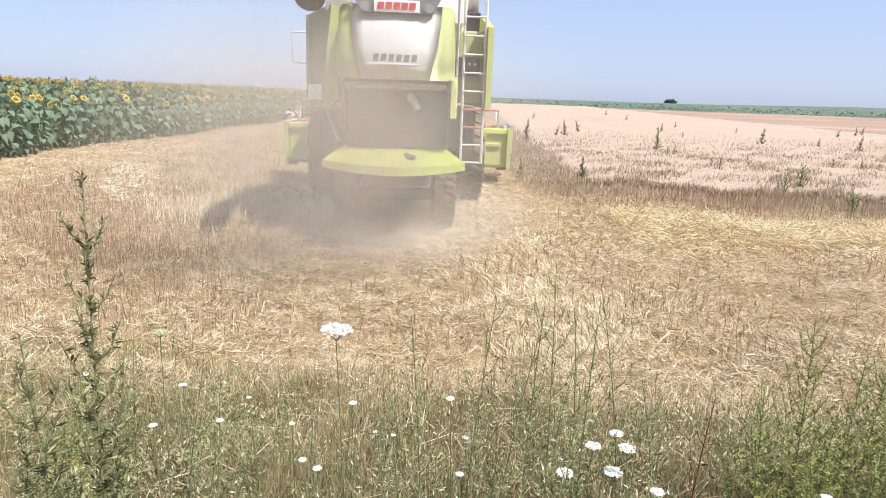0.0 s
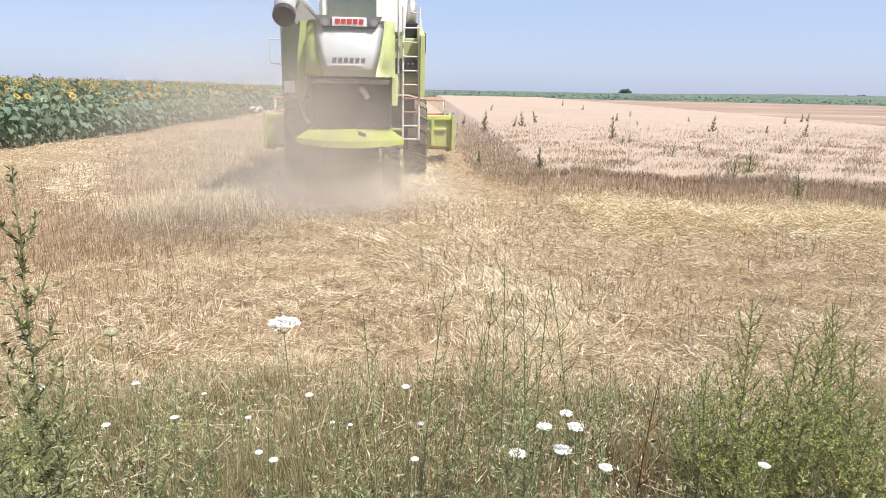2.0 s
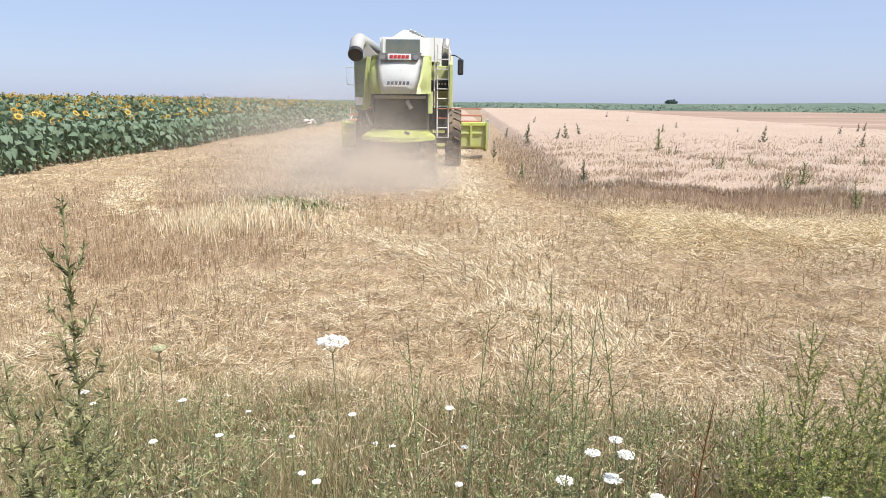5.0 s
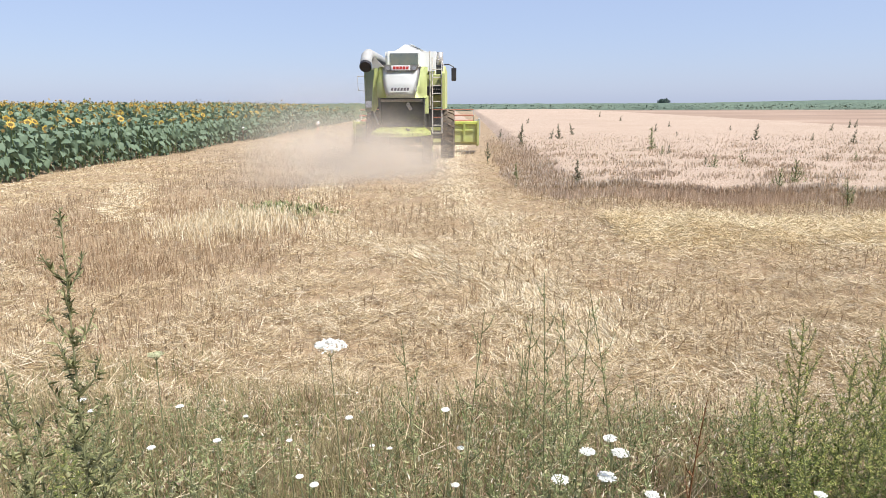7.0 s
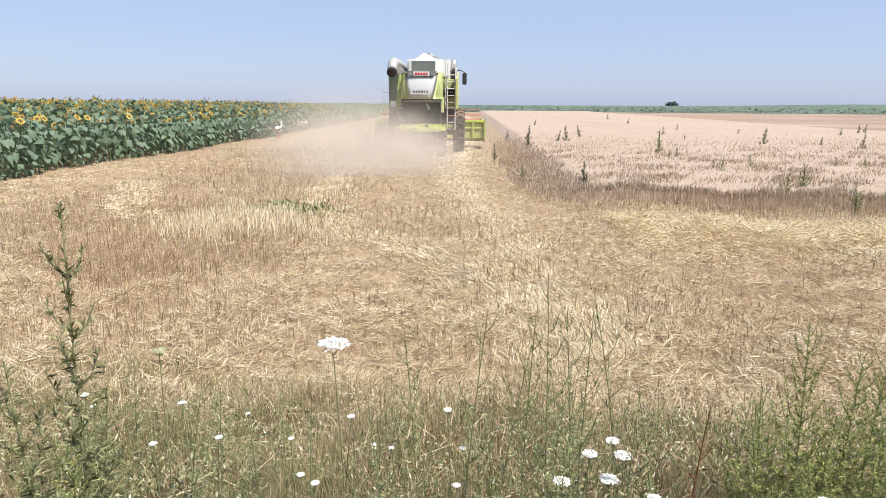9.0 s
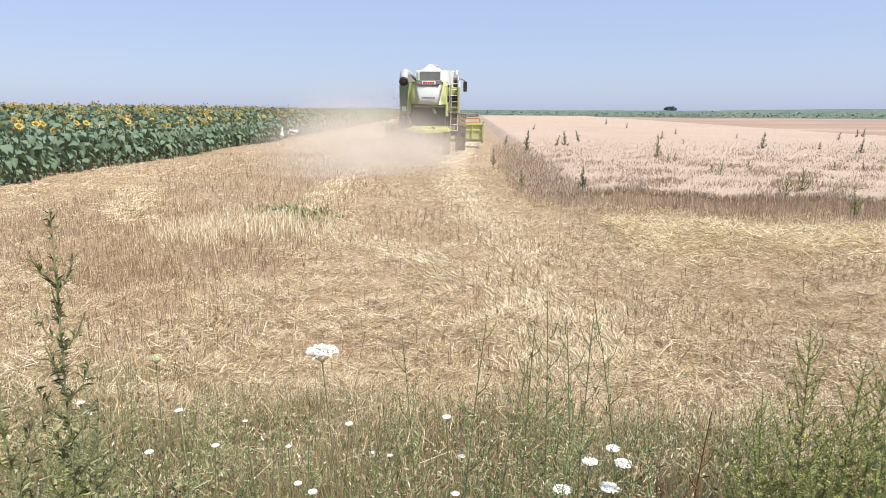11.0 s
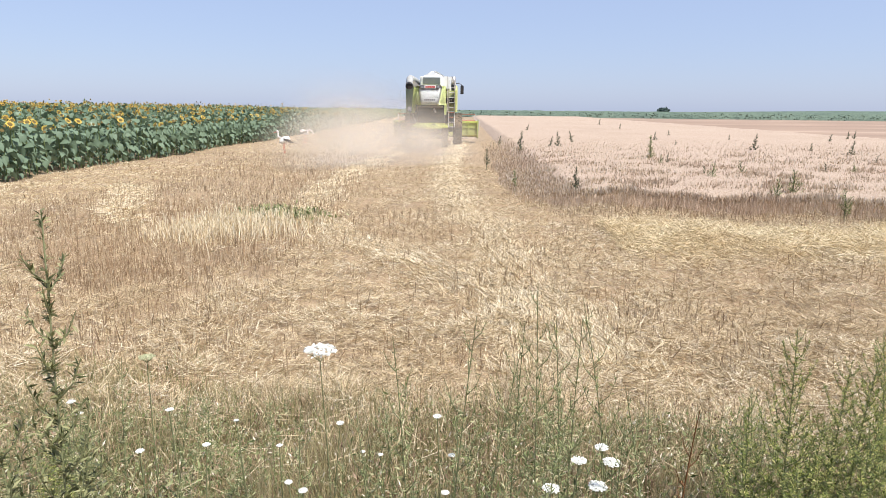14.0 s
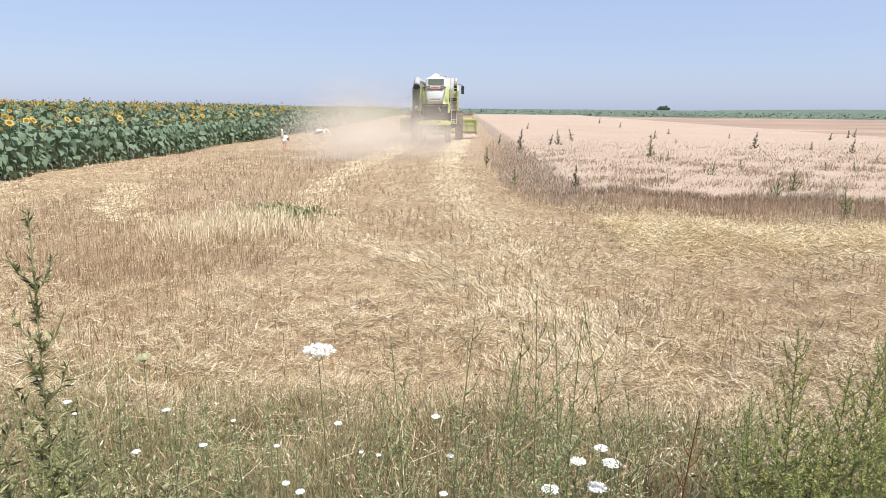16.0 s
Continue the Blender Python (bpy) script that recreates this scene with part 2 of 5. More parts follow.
def stalks(x, y, tall, width, lean=0.18):
    n = len(x)
    rot = turn(rng.random(n) * 6.283, -math.pi / 2 + rng.normal(0, lean, n), rng.random(n) * 6.283)
    sc = np.stack([tall * (0.6 + 0.6 * rng.random(n)), width * (0.7 + 0.6 * rng.random(n)) * (1 + y * 0.045), tall * rng.normal(0, 0.6, n)], 1)
    return strew(CHAFF_V, CHAFF_F, rot, sc, np.stack([x, y, height(x, y) - 0.01], 1))


def track_x(y, side):
    """Where the machine's wheels have run: two tracks that swing to the left and then go straight."""
    left = np.interp(y, [7, 8.5, 9.3, 10, 11.5, 13.2, 15.2, 18, 24, 46], [1.0, -0.1, -0.72, -1.2, -2.0, -2.75, -2.88, -3.05, -2.85, -1.75])
    right = np.interp(y, [5, 6.4, 8, 10.7, 12.4, 15.2, 18.7, 24, 46], [1.4, 1.05, 0.9, 0.88, 0.57, 0.23, 0.13, 0.1, 1.15])
    return np.where(side < 0, left, right)


def patches(x, y, scale, seed):
    return np.array([noise.noise(Vector((a * scale, b * scale, seed))) for a, b in zip(x, y)])


def build_straw():
    x, y = field_points(520000, 3.9, 24)
    broad = patches(x, y, 0.45, 3.0)
    # matted lumps a forearm wide, with bare soil showing in the gaps
    lump = patches(x, y * 1.3, 1.9, 14.0) + 0.55 * patches(x, y * 1.4, 4.6, 21.0)
    sparse = (x < -2.2) & (x > -8.3) & (y > 7.5 + 0.5 * np.sin(x * 2))
    keep = rng.random(len(x)) < np.where(sparse, 0.38, 1.0) * np.clip(0.66 + 0.2 * np.clip(0.5 + x / 3, 0, 1) + 1.25 * lump + 0.25 * broad, 0.12, 1)
    x, y, lump = x[keep], y[keep], lump[keep]
    stuff("straw_litter", [straws(x, y, 0.1, 0.0031, 0.02 + 0.15 * np.clip(lump + 0.15, 0, 0.8), 0.36)], M_STRAW, "loose tan straw lying in matted lumps on the cut field", "straw")
    # fresh straw along the wheel tracks
    yy = 5 + 38 * rng.random(46000) ** 1.6
    side = np.where(rng.random(len(yy)) < 0.5, -1, 1)
    xx = track_x(yy, side) + rng.normal(0, 0.3, len(yy))
    d = np.arctan2(np.ones(len(yy)), track_x(yy + 0.5, side) - track_x(yy - 0.5, side))
    pieces = [straws(xx, yy, 0.18, 0.0042, 0.05, 0.15, d + rng.normal(0, 0.35, len(yy)))]
    # one more pale lane by the sunflowers
    y2 = 11.6 + 6 * rng.random(5000)
    pieces.append(straws(-6.45 - 0.41 * (y2 - 13) + rng.normal(0, 0.25, 5000), y2, 0.2, 0.005, 0.05, 0.15))
    stuff("wheel_track_straw", pieces, M_PALE, "pale fresh straw pressed flat along curved wheel tracks", "straw")
    # yellow swaths: along the sunflowers and before the standing wheat
    y1 = 12 * (50 / 12) ** rng.random(30000)
    x1 = sun_edge(y1) + 0.25 + rng.random(30000) ** 0.8 * (2.3 + 0.38 * np.clip(y1 - 13.5, 0, 10))
    x3 = 2.8 + 8.4 * rng.random(56000)
    y3 = 10.9 - 0.08 * x3 + rng.normal(0, 0.8, 56000)
    k = (y3 < wheat_front(x3) - 1.2) & (y3 > 8.5 - 0.1 * x3)
    stuff("straw_swath", [straws(x1[::3], y1[::3], 0.12, 0.0036, 0.05, 0.22, None, (CHAFF_V, CHAFF_F)), straws(x3[k], y3[k], 0.14, 0.0036, 0.14, 0.3, None, (CHAFF_V, CHAFF_F))], M_YELLOW, "thick yellow straw swath left by the harvest", "straw")
    # stubble still standing
    x, y = field_points(150000, 5.0, 30)
    row = np.round(x / 0.16) * 0.16 + rng.normal(0, 0.025, len(x))
    p = patches(x, y, 0.4, 9.0)
    zone = (x < -2.2) & (x > -8.3) & (y > 7.5 + 0.5 * np.sin(x * 2))
    strip = (y > wheat_front(x) - 1.3) & (x > 2)
    keep = rng.random(len(x)) < np.where(zone | strip, 0.7, np.where(p > 0.05, 0.3, 0.1) * np.where(x > 0.3, 0.5, 1.0))
    stuff("stubble", [stalks(row[keep], y[keep], 0.17, 0.0045, 0.28)], M_STUB, "short brown cereal stubble standing in rows", "stubble")
    # a brighter clump of tall stubble
    x4, y4 = -3.6 + rng.normal(0, 0.55, 5000), 10.9 + rng.normal(0, 0.55, 5000)
    stuff("stubble_clump", [stalks(x4, y4, 0.26, 0.0055, 0.35)], M_PALE, "pale clump of taller uncut stubble", "stubble")


build_straw()


# ---- standing wheat ----
EAR_V = [(0, -0.5, 0), (0, 0.5, 0), (0.8, 0.5, 0), (0.8, -0.5, 0), (0.78, -1.5, 0), (0.78, 1.5, 0), (0.92, 1.8, 0.04), (0.92, -1.8, 0.04), (1.05, 0, 0.1), (0.85, 0, 0.12)]
EAR_F = [(0, 1, 2), (0, 2, 3), (4, 5, 6), (4, 6, 7), (7, 6, 8), (4, 9, 7), (5, 6, 9)]


def build_wheat():
    n = 130000
    y = 11.4 * (40 / 11.4) ** rng.random(n)
    x = rng.random(n) * (0.8 * y + 1.5) + 0.2
    keep = (y > wheat_front(x)) & (x > wheat_left(y)) & (x < wheat_right(y))
    rim = np.minimum(y - wheat_front(x), x - wheat_left(y)) < 0.9
    keep &= rng.random(n) < np.where(rim, 1.0, 0.6) * np.clip((41 - y) / 18, 0, 1)
    x, y = x[keep], y[keep]
    n = len(x)
    tall = 0.385 + 0.02 * np.sin(x * 0.9 + y * 0.4) + rng.normal(0, 0.035, n)
    # thin and low where the edge has been brushed by the machine
    tall *= 0.5 + 0.5 * np.clip((x - wheat_left(y)) / 1.5, 0, 1)
    rot = turn(rng.random(n) * 6.283, -math.pi / 2 + rng.normal(0, 0.2, n), rng.random(n) * 6.283)
    sc = np.stack([tall, 0.0034 * (1 + y * 0.02), tall * 0.9 * rng.normal(0.3, 0.6, n)], 1)
    stuff("wheat", [strew(EAR_V, EAR_F, rot, sc, np.stack([x, y, height(x, y)], 1))], M_WHEAT, "standing ripe wheat, dry pinkish tan, with bent ears", "wheat")
    # the mass of the crop further back
    vs, fs, k = [], [], 0
    ys = np.concatenate([np.linspace(11.6, 50, 190), np.geomspace(51, 168, 46)])
    cols = 120
    for yv in ys:
        x0, x1 = max(wheat_left(yv), 1.0) + 0.15, min(wheat_right(yv), 0.9 * yv + 8)
        u = np.linspace(0, 1, cols) ** 1.2
        xv = x0 + (x1 - x0) * u
        inside = np.clip((np.minimum(yv - wheat_front(xv), 0.6 * (xv - wheat_left(yv))) - 0.5) / 0.5, 0, 1)
        zz = (0.365 + 0.02 * np.sin(xv * 0.9 + yv * 0.4) + 0.012 * rng.normal(0, 1, cols)) * inside - 0.1 * (1 - inside)
        zz[0] = zz[-1] = -0.1
        vs.append(np.stack([xv, np.full(cols, yv), zz], 1))
    i = np.arange(len(ys) * cols).reshape(len(ys), cols)
    a, b, c, d = i[:-1, :-1].ravel(), i[:-1, 1:].ravel(), i[1:, 1:].ravel(), i[1:, :-1].ravel()
    mass = (np.concatenate(vs), np.concatenate([np.stack([a, b, c], 1), np.stack([a, c, d], 1)]))
    # the strip still to be cut, beyond the machine's last place
    x5 = np.linspace(-2.9, 2.4, 24)
    y5 = np.linspace(47.5, 168, 60)
    X, Y = np.meshgrid(x5, y5)
    Z = 0.37 + 0.03 * rng.normal(0, 1, X.shape)
    Z[0], Z[:, 0] = 0, 0
    j = np.arange(X.size).reshape(X.shape)
    a, b, c, d = j[:-1, :-1].ravel(), j[:-1, 1:].ravel(), j[1:, 1:].ravel(), j[1:, :-1].ravel()
    strip = (np.stack([X.ravel(), Y.ravel(), Z.ravel()], 1), np.concatenate([np.stack([a, b, c], 1), np.stack([a, c, d], 1)]))
    m, nt, b_ = base_mat("wheat_mass", 0.85, 0, 0.2)
    c1 = ramp(nt, noise_out(nt, 0.12, 4), [(0.35, rgb(0xae9780)), (0.65, rgb(0xbca590))])
    c2 = ramp(nt, noise_out(nt, 14, 5), [(0.32, rgb(0x937d69)), (0.5, rgb(0xb8a18c)), (0.7, rgb(0xd4c2b0))])
    nt.links.new(mixed(nt, c1, c2, 0.5), b_.inputs["Base Color"])
    bump(nt, b_, noise_out(nt, 22, 4), 0.8, 0.05)
    stuff("wheat_stand", [mass, strip], m, "wide stand of ripe wheat reaching far back", "wheat")


build_wheat()


# ---- sunflowers ----
LEAF_V = [(0, 0, 0), (0.25, -0.38, 0.05), (0.25, 0.38, 0.05), (0.3, 0, -0.02), (0.65, -0.33, -0.08), (0.65, 0.33, -0.08), (0.65, 0, -0.12), (1.05, 0, -0.38)]
LEAF_F = [(0, 1, 3), (0, 3, 2), (1, 4, 6), (1, 6, 3), (3, 6, 5), (3, 5, 2), (4, 7, 6), (6, 7, 5)]
DISC_F = [(0, 1 + i, 1 + (i + 1) % 8) for i in range(8)]
DISC_V = [(0, 0, 0.1)] + [(math.cos(i * math.pi / 4), math.sin(i * math.pi / 4), 0) for i in range(8)]
PETAL_V, PETAL_F = [(0.9, -0.22, 0), (0.9, 0.22, 0), (1.45, 0.2, 0.08), (1.45, -0.2, 0.08), (1.8, 0, 0.0)], [(0, 1, 2), (0, 2, 3), (3, 2, 4)]


def plant_leaves(px, py, tall, count, low=0.12):
    """Leaf turns, sizes and places for rows of plants."""
    n = len(px)
    idx = np.repeat(np.arange(n), count)
    j = np.tile(np.arange(count), n)
    u = low + (1.0 - low) * (j + rng.random(len(j)) * 0.7) / count
    yaw = j * 2.4 + np.repeat(rng.random(n) * 6.283, count) + rng.normal(0, 0.25, len(j))
    size = (0.12 + 0.15 * np.sin(np.clip(u, 0, 1) * 2.6)) * (0.8 + 0.4 * rng.random(len(j)))
    z = u * tall[idx]
    stalk = 0.09
    off = np.stack([px[idx] + np.cos(yaw) * stalk, py[idx] + np.sin(yaw) * stalk, z], 1)
    return turn(yaw, rng.normal(0.45, 0.45, len(j)), rng.normal(0, 0.5, len(j))), np.repeat(size[:, None], 3, 1) * np.array([1.05, 1.0, 1.0]), off


def head_turn(n):
    """Heads look to the east, nodding, here towards the camera and the right."""
    az = rng.normal(-1.0, 0.8, n)
    return turn(az, rng.normal(1.25, 0.2, n), np.zeros(n))


def build_sunflower_field():
    px, py = [], []
    for k in range(70):
        ys = np.arange(13, 78, 0.33) + rng.normal(0, 0.05, 197)
        xs = sun_edge(ys) - 0.35 - 0.72 * k + rng.normal(0, 0.06, 197)
        ok = (xs > -0.8 * ys - 2.5) & (rng.random(197) < 0.93)
        px.append(xs[ok])
        py.append(ys[ok])
    depth = np.concatenate([np.full(len(a), i) for i, a in enumerate(px)])
    px, py = np.concatenate(px), np.concatenate(py)
    tall = 1.5 + 0.45 * np.clip(depth / 10, 0, 1) + rng.normal(0, 0.15, len(px))
    front = (depth < 2) & (py > 15) & (py < 42)
    back = ~front
    bx, by, bt, bd = px[back], py[back], tall[back], depth[back]
    near = bd < 3
    r1 = strew(LEAF_V, LEAF_F, *plant_leaves(bx[near], by[near], bt[near], 22, 0.05))
    r2 = strew(LEAF_V, LEAF_F, *plant_leaves(bx[~near], by[~near], bt[~near], 8, 0.55))
    stuff("sunflower_leaves", [r1, r2], M_LEAF, "dense grey-green leaves of a sunflower crop", "sunflowers")
    n = len(bx)
    st = strew(STRAW_V, STRAW_F, turn(rng.random(n) * 6, np.full(n, -math.pi / 2), rng.random(n) * 6), np.stack([bt, np.full(n, 0.028), np.zeros(n)], 1), np.stack([bx, by, np.zeros(n)], 1))
    stuff("sunflower_stems", [st], M_STEM, "upright green sunflower stems", "sunflowers")
    # heads: some in full yellow, the rest gone over to brown and green
    grown = rng.random(n) < 0.5
    hx, hy, ht = bx[grown], by[grown], bt[grown] + 0.05 - 0.07 * np.abs(rng.normal(0, 1, grown.sum()))
    m = len(hx)
    hr = head_turn(m)
    hs = np.repeat((0.036 + 0.024 * rng.random(m))[:, None], 3, 1)
    ho = np.stack([hx, hy, ht], 1) + hr[:, :, 2] * 0.06
    stuff("sunflower_discs", [strew(DISC_V, DISC_F, hr, hs, ho)], M_DISC, "brown centres of open sunflower heads", "sunflowers")
    full = rng.random(m) < 0.62
    ring = []
    for i in range(10):
        spin = turn(np.full(full.sum(), i * 0.628), np.zeros(full.sum()), np.zeros(full.sum()))
        ring.append(strew(PETAL_V, PETAL_F, hr[full] @ spin, hs[full], ho[full]))
    stuff("sunflower_petals", ring, M_PETAL, "yellow petals round open sunflower heads", "sunflowers")
    # the crop beyond, as one leafy mass
    ys = np.concatenate([np.linspace(70, 120, 50), np.geomspace(122, 900, 60)])
    cols = 70
    rows = []
    for yv in ys:
        xv = sun_edge(min(yv, 50)) - 0.3 - (0.75 * yv) * np.linspace(0, 1, cols) ** 1.3
        z = 1.78 + rng.normal(0, 0.1, cols) - 0.004 * max(0.0, yv - 150)
        z[0] = 0
        if yv == ys[0]:
            z[:] = 0
        rows.append(np.stack([xv, np.full(cols, yv), z], 1))
    i = np.arange(len(ys) * cols).reshape(len(ys), cols)
    a, b, c, d = i[:-1, :-1].ravel(), i[:-1, 1:].ravel(), i[1:, 1:].ravel(), i[1:, :-1].ravel()
    stuff("sunflower_stand", [(np.concatenate(rows), np.concatenate([np.stack([a, c, b], 1), np.stack([a, d, c], 1)]))], M_FARCROP, "far sunflower crop running to the skyline", "sunflowers")
    return px[front], py[front], tall[front]


def far_crop_mat(name, dark, mid, light):
    m, nt, b = base_mat(name, 0.8, 0, 0.2)
    c1 = ramp(nt, noise_out(nt, 1.1, 5), [(0.32, dark), (0.5, mid), (0.72, light)])
    c2 = ramp(nt, noise_out(nt, 0.03, 3), [(0.35, mid), (0.65, light)])
    nt.links.new(mixed(nt, c1, c2, 0.4), b.inputs["Base Color"])
    bump(nt, b, noise_out(nt, 2.0, 4), 0.8, 0.4)
    return m


M_FARCROP = far_crop_mat("far_crop", rgb(0x45543f), rgb(0x5b6a53), rgb(0x7d7d54))
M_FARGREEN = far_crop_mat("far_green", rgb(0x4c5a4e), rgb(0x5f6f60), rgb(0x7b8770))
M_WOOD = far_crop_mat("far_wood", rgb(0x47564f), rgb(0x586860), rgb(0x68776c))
front_row = build_sunflower_field()


def sunflower(tall, kind):
    """A single plant with its stem, its large leaves and its head."""
    ob = empty("sunflower", "grey-green sunflower plant with yellow open head" if kind else "grey-green sunflower plant with closed drooping head", "sunflower", "sunflowers at the field edge")
    bm = bmesh.new()
    tube(bm, [(0, 0, 0), (0.02, 0, tall * 0.5), (0, 0.02, tall * 0.9), (0.04, -0.04, tall)], 0.017, 5, 0.011)
    part("stem", bm, M_STEM, ob)
    rot, sc, off = plant_leaves(np.zeros(1), np.zeros(1), np.array([tall]), 19, 0.05)
    for k in range(19):
        v, f = strew(LEAF_V, LEAF_F, rot[k:k + 1], sc[k:k + 1], off[k:k + 1])
        me = tri_mesh("leaf", v, f)
        link_mesh("leaf", me, M_LEAF, ob)
    hr = head_turn(1)
    s = 0.07 if kind else 0.05
    ho = np.array([[0.04, -0.04, tall]]) + hr[:, :, 2] * 0.05
    v, f = strew(DISC_V, DISC_F, hr, np.full((1, 3), s), ho)
    disc = link_mesh("head", tri_mesh("head", v, f), M_DISC, ob)
    if kind:
        v, f = joined([strew(PETAL_V, PETAL_F, hr @ turn(np.array([i * 0.45]), np.zeros(1), np.zeros(1)), np.full((1, 3), s), ho) for i in range(14)])
        link_mesh("petals", tri_mesh("petals", v, f), M_PETAL, disc, "yellow petals")
    return ob


def build_front_row():
    protos = [sunflower((1.3, 1.62, 1.45, 1.38, 1.52, 1.56, 1.4, 1.25)[i], i in (0, 4)) for i in range(8)]
    fx, fy, _ = front_row
    order = np.argsort(np.hypot(fx, fy))
    for c, k in enumerate(order):
        m = pose(float(fx[k]), float(fy[k]), 0, 0, 0, random.uniform(-25, 25))
        if c < 8:
            protos[c].matrix_basis = m
        else:
            copy_thing(protos[random.randrange(8)], m)


build_front_row()


# ---- far fields ----
def build_far():
    xs = np.linspace(-60, 420, 400)
    rows = []
    for k in range(14):
        y0 = 172 - 0.12 * np.clip(xs - 20, 0, 400) + k * (3 + k * 3.0)
        # level with the skyline, and swelling to a low rise far to the east
        rise = np.clip((xs / y0 - 0.36) / 0.22, 0, 1) * min(1.0, k / 7)
        z = 2.1 + (-3.2 + 4.6 * rise) * y0 / 1155 + rng.normal(0, 0.09, len(xs))
        rows.append(np.stack([xs, y0, z if k else np.zeros(len(xs))], 1))
    i = np.arange(14 * len(xs)).reshape(14, len(xs))
    a, b, c, d = i[:-1, :-1].ravel(), i[:-1, 1:].ravel(), i[1:, 1:].ravel(), i[1:, :-1].ravel()
    face = np.concatenate([np.stack([a, b, c], 1), np.stack([a, c, d], 1)])
    n = 5000
    lx = rng.random(n) * 400 - 40
    ly = 172 - 0.12 * np.clip(lx - 20, 0, 400) + rng.random(n) * 3 - 0.8
    tufts = strew(LEAF_V, LEAF_F, turn(rng.random(n) * 6.283, rng.normal(0, 0.5, n), rng.normal(0, 0.5, n)), np.full((n, 3), 0.35) * (0.5 + rng.random((n, 1))), np.stack([lx, ly, 0.25 + 1.2 * rng.random(n)], 1))
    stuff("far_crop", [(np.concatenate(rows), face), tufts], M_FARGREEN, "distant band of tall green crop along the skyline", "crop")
    # bare ploughed land between the wheat and the far crop
    m, nt, b_ = base_mat("fallow_soil", 0.9, 0, 0.2)
    c1 = ramp(nt, noise_out(nt, 0.08, 5, stretch=(0.25, 1, 1)), [(0.35, rgb(0x8a7564)), (0.55, rgb(0xa48b77)), (0.72, rgb(0xc4ae97))])
    nt.links.new(c1, b_.inputs["Base Color"])
    bump(nt, b_, noise_out(nt, 3.0, 4), 0.6, 0.1)
    ys = np.linspace(24, 176, 60)
    g = np.stack([np.stack([wheat_right(yv) - 0.5 + np.linspace(0, 260, 30), np.full(30, yv), 0.03 + 0.03 * rng.random(30)], 1) for yv in ys])
    i = np.arange(60 * 30).reshape(60, 30)
    a, b, c, d = i[:-1, :-1].ravel(), i[:-1, 1:].ravel(), i[1:, 1:].ravel(), i[1:, :-1].ravel()
    stuff("fallow", [(g.reshape(-1, 3), np.concatenate([np.stack([a, b, c], 1), np.stack([a, c, d], 1)]))], m, "bare brown fallow land beyond the wheat", "soil")


def tree_far(x, y, size, seed):
    r = np.random.default_rng(seed)
    ob = empty("tree", "dark round solitary tree on the skyline", "tree", m=pose(x, y, float(height(x, y))))
    bm = bmesh.new()
    tube(bm, [(0, 0, 0), (0.1, 0, size * 0.25), (0, 0.1, size * 0.5)], size * 0.05, 6, size * 0.02)
    for k in range(5):
        a = k * 1.26
        tube(bm, [(0, 0, size * 0.25), (math.cos(a) * size * 0.35, math.sin(a) * size * 0.35, size * 0.55)], size * 0.02, 4, size * 0.008)
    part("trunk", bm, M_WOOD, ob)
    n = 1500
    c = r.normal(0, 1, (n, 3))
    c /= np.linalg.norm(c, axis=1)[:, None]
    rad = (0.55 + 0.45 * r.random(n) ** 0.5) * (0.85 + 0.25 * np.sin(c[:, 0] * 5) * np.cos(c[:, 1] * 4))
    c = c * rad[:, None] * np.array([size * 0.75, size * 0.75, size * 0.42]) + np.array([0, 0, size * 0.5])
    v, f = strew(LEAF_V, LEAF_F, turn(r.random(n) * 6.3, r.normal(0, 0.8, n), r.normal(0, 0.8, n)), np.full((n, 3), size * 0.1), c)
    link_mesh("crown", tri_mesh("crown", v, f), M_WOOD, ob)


build_far()
tree_far(164, 500, 6.4, 4)
for tx, ty, size, seed in ((318, 480, 4.6, 5), (325, 484, 5.2, 6), (332, 480, 5.0, 7), (340, 486, 5.4, 8)):
    tree_far(tx, ty, size, seed)


# ---- the combine harvester ----
M_LIME = paint("lime_paint", rgb(0xd0da62), 0.45, dirt=0.4, dirt_colour=rgb(0xd3ccae))
M_LIME_DUST = paint("dusty_lime_paint", rgb(0xb9c06a), 0.55, dirt=0.7, dirt_colour=rgb(0xc4bd9c))
M_WHITE = paint("white_panel", rgb(0xf4f4f0), 0.4, dirt=0.2, dirt_colour=rgb(0xc9bda8))
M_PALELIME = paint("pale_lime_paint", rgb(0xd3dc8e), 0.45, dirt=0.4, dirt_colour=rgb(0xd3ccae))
# dusty lime of the left flank, darkened and greyed to paint in its shade
M_FLANK = paint("shaded_dusty_lime", rgb(0x97a57c), 0.65, dirt=0.6, dirt_colour=rgb(0x9d9c8c))
M_LAMPBAR = paint("grey_lamp_bar", rgb(0x6d7070), 0.5, dirt=0.3)
M_GREY = paint("grey_panel", rgb(0xa9adab), 0.5, dirt=0.4)
M_DUSTGREY = paint("dusty_grey_edge", rgb(0x8a857c), 0.7, dirt=0.5)
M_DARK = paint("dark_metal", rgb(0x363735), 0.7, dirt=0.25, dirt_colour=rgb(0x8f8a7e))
M_BLACK = paint("black_plastic", rgb(0x1a1c22), 0.5, dirt=0.06)
M_RUBBER = paint("tyre_rubber", rgb(0x2b2a2a), 0.85, dirt=0.55)
M_STEEL = paint("bare_steel", rgb(0xb9b7b2), 0.4, 0.7, dirt=0.3)
M_RAIL = paint("pale_rail_paint", rgb(0xd9d4cb), 0.5, dirt=0.3)
M_RED = paint("red_paint", rgb(0xb5654f), 0.5, dirt=0.55)
M_LETTER = paint("red_letter", rgb(0xc03a35), 0.5, dirt=0.2)
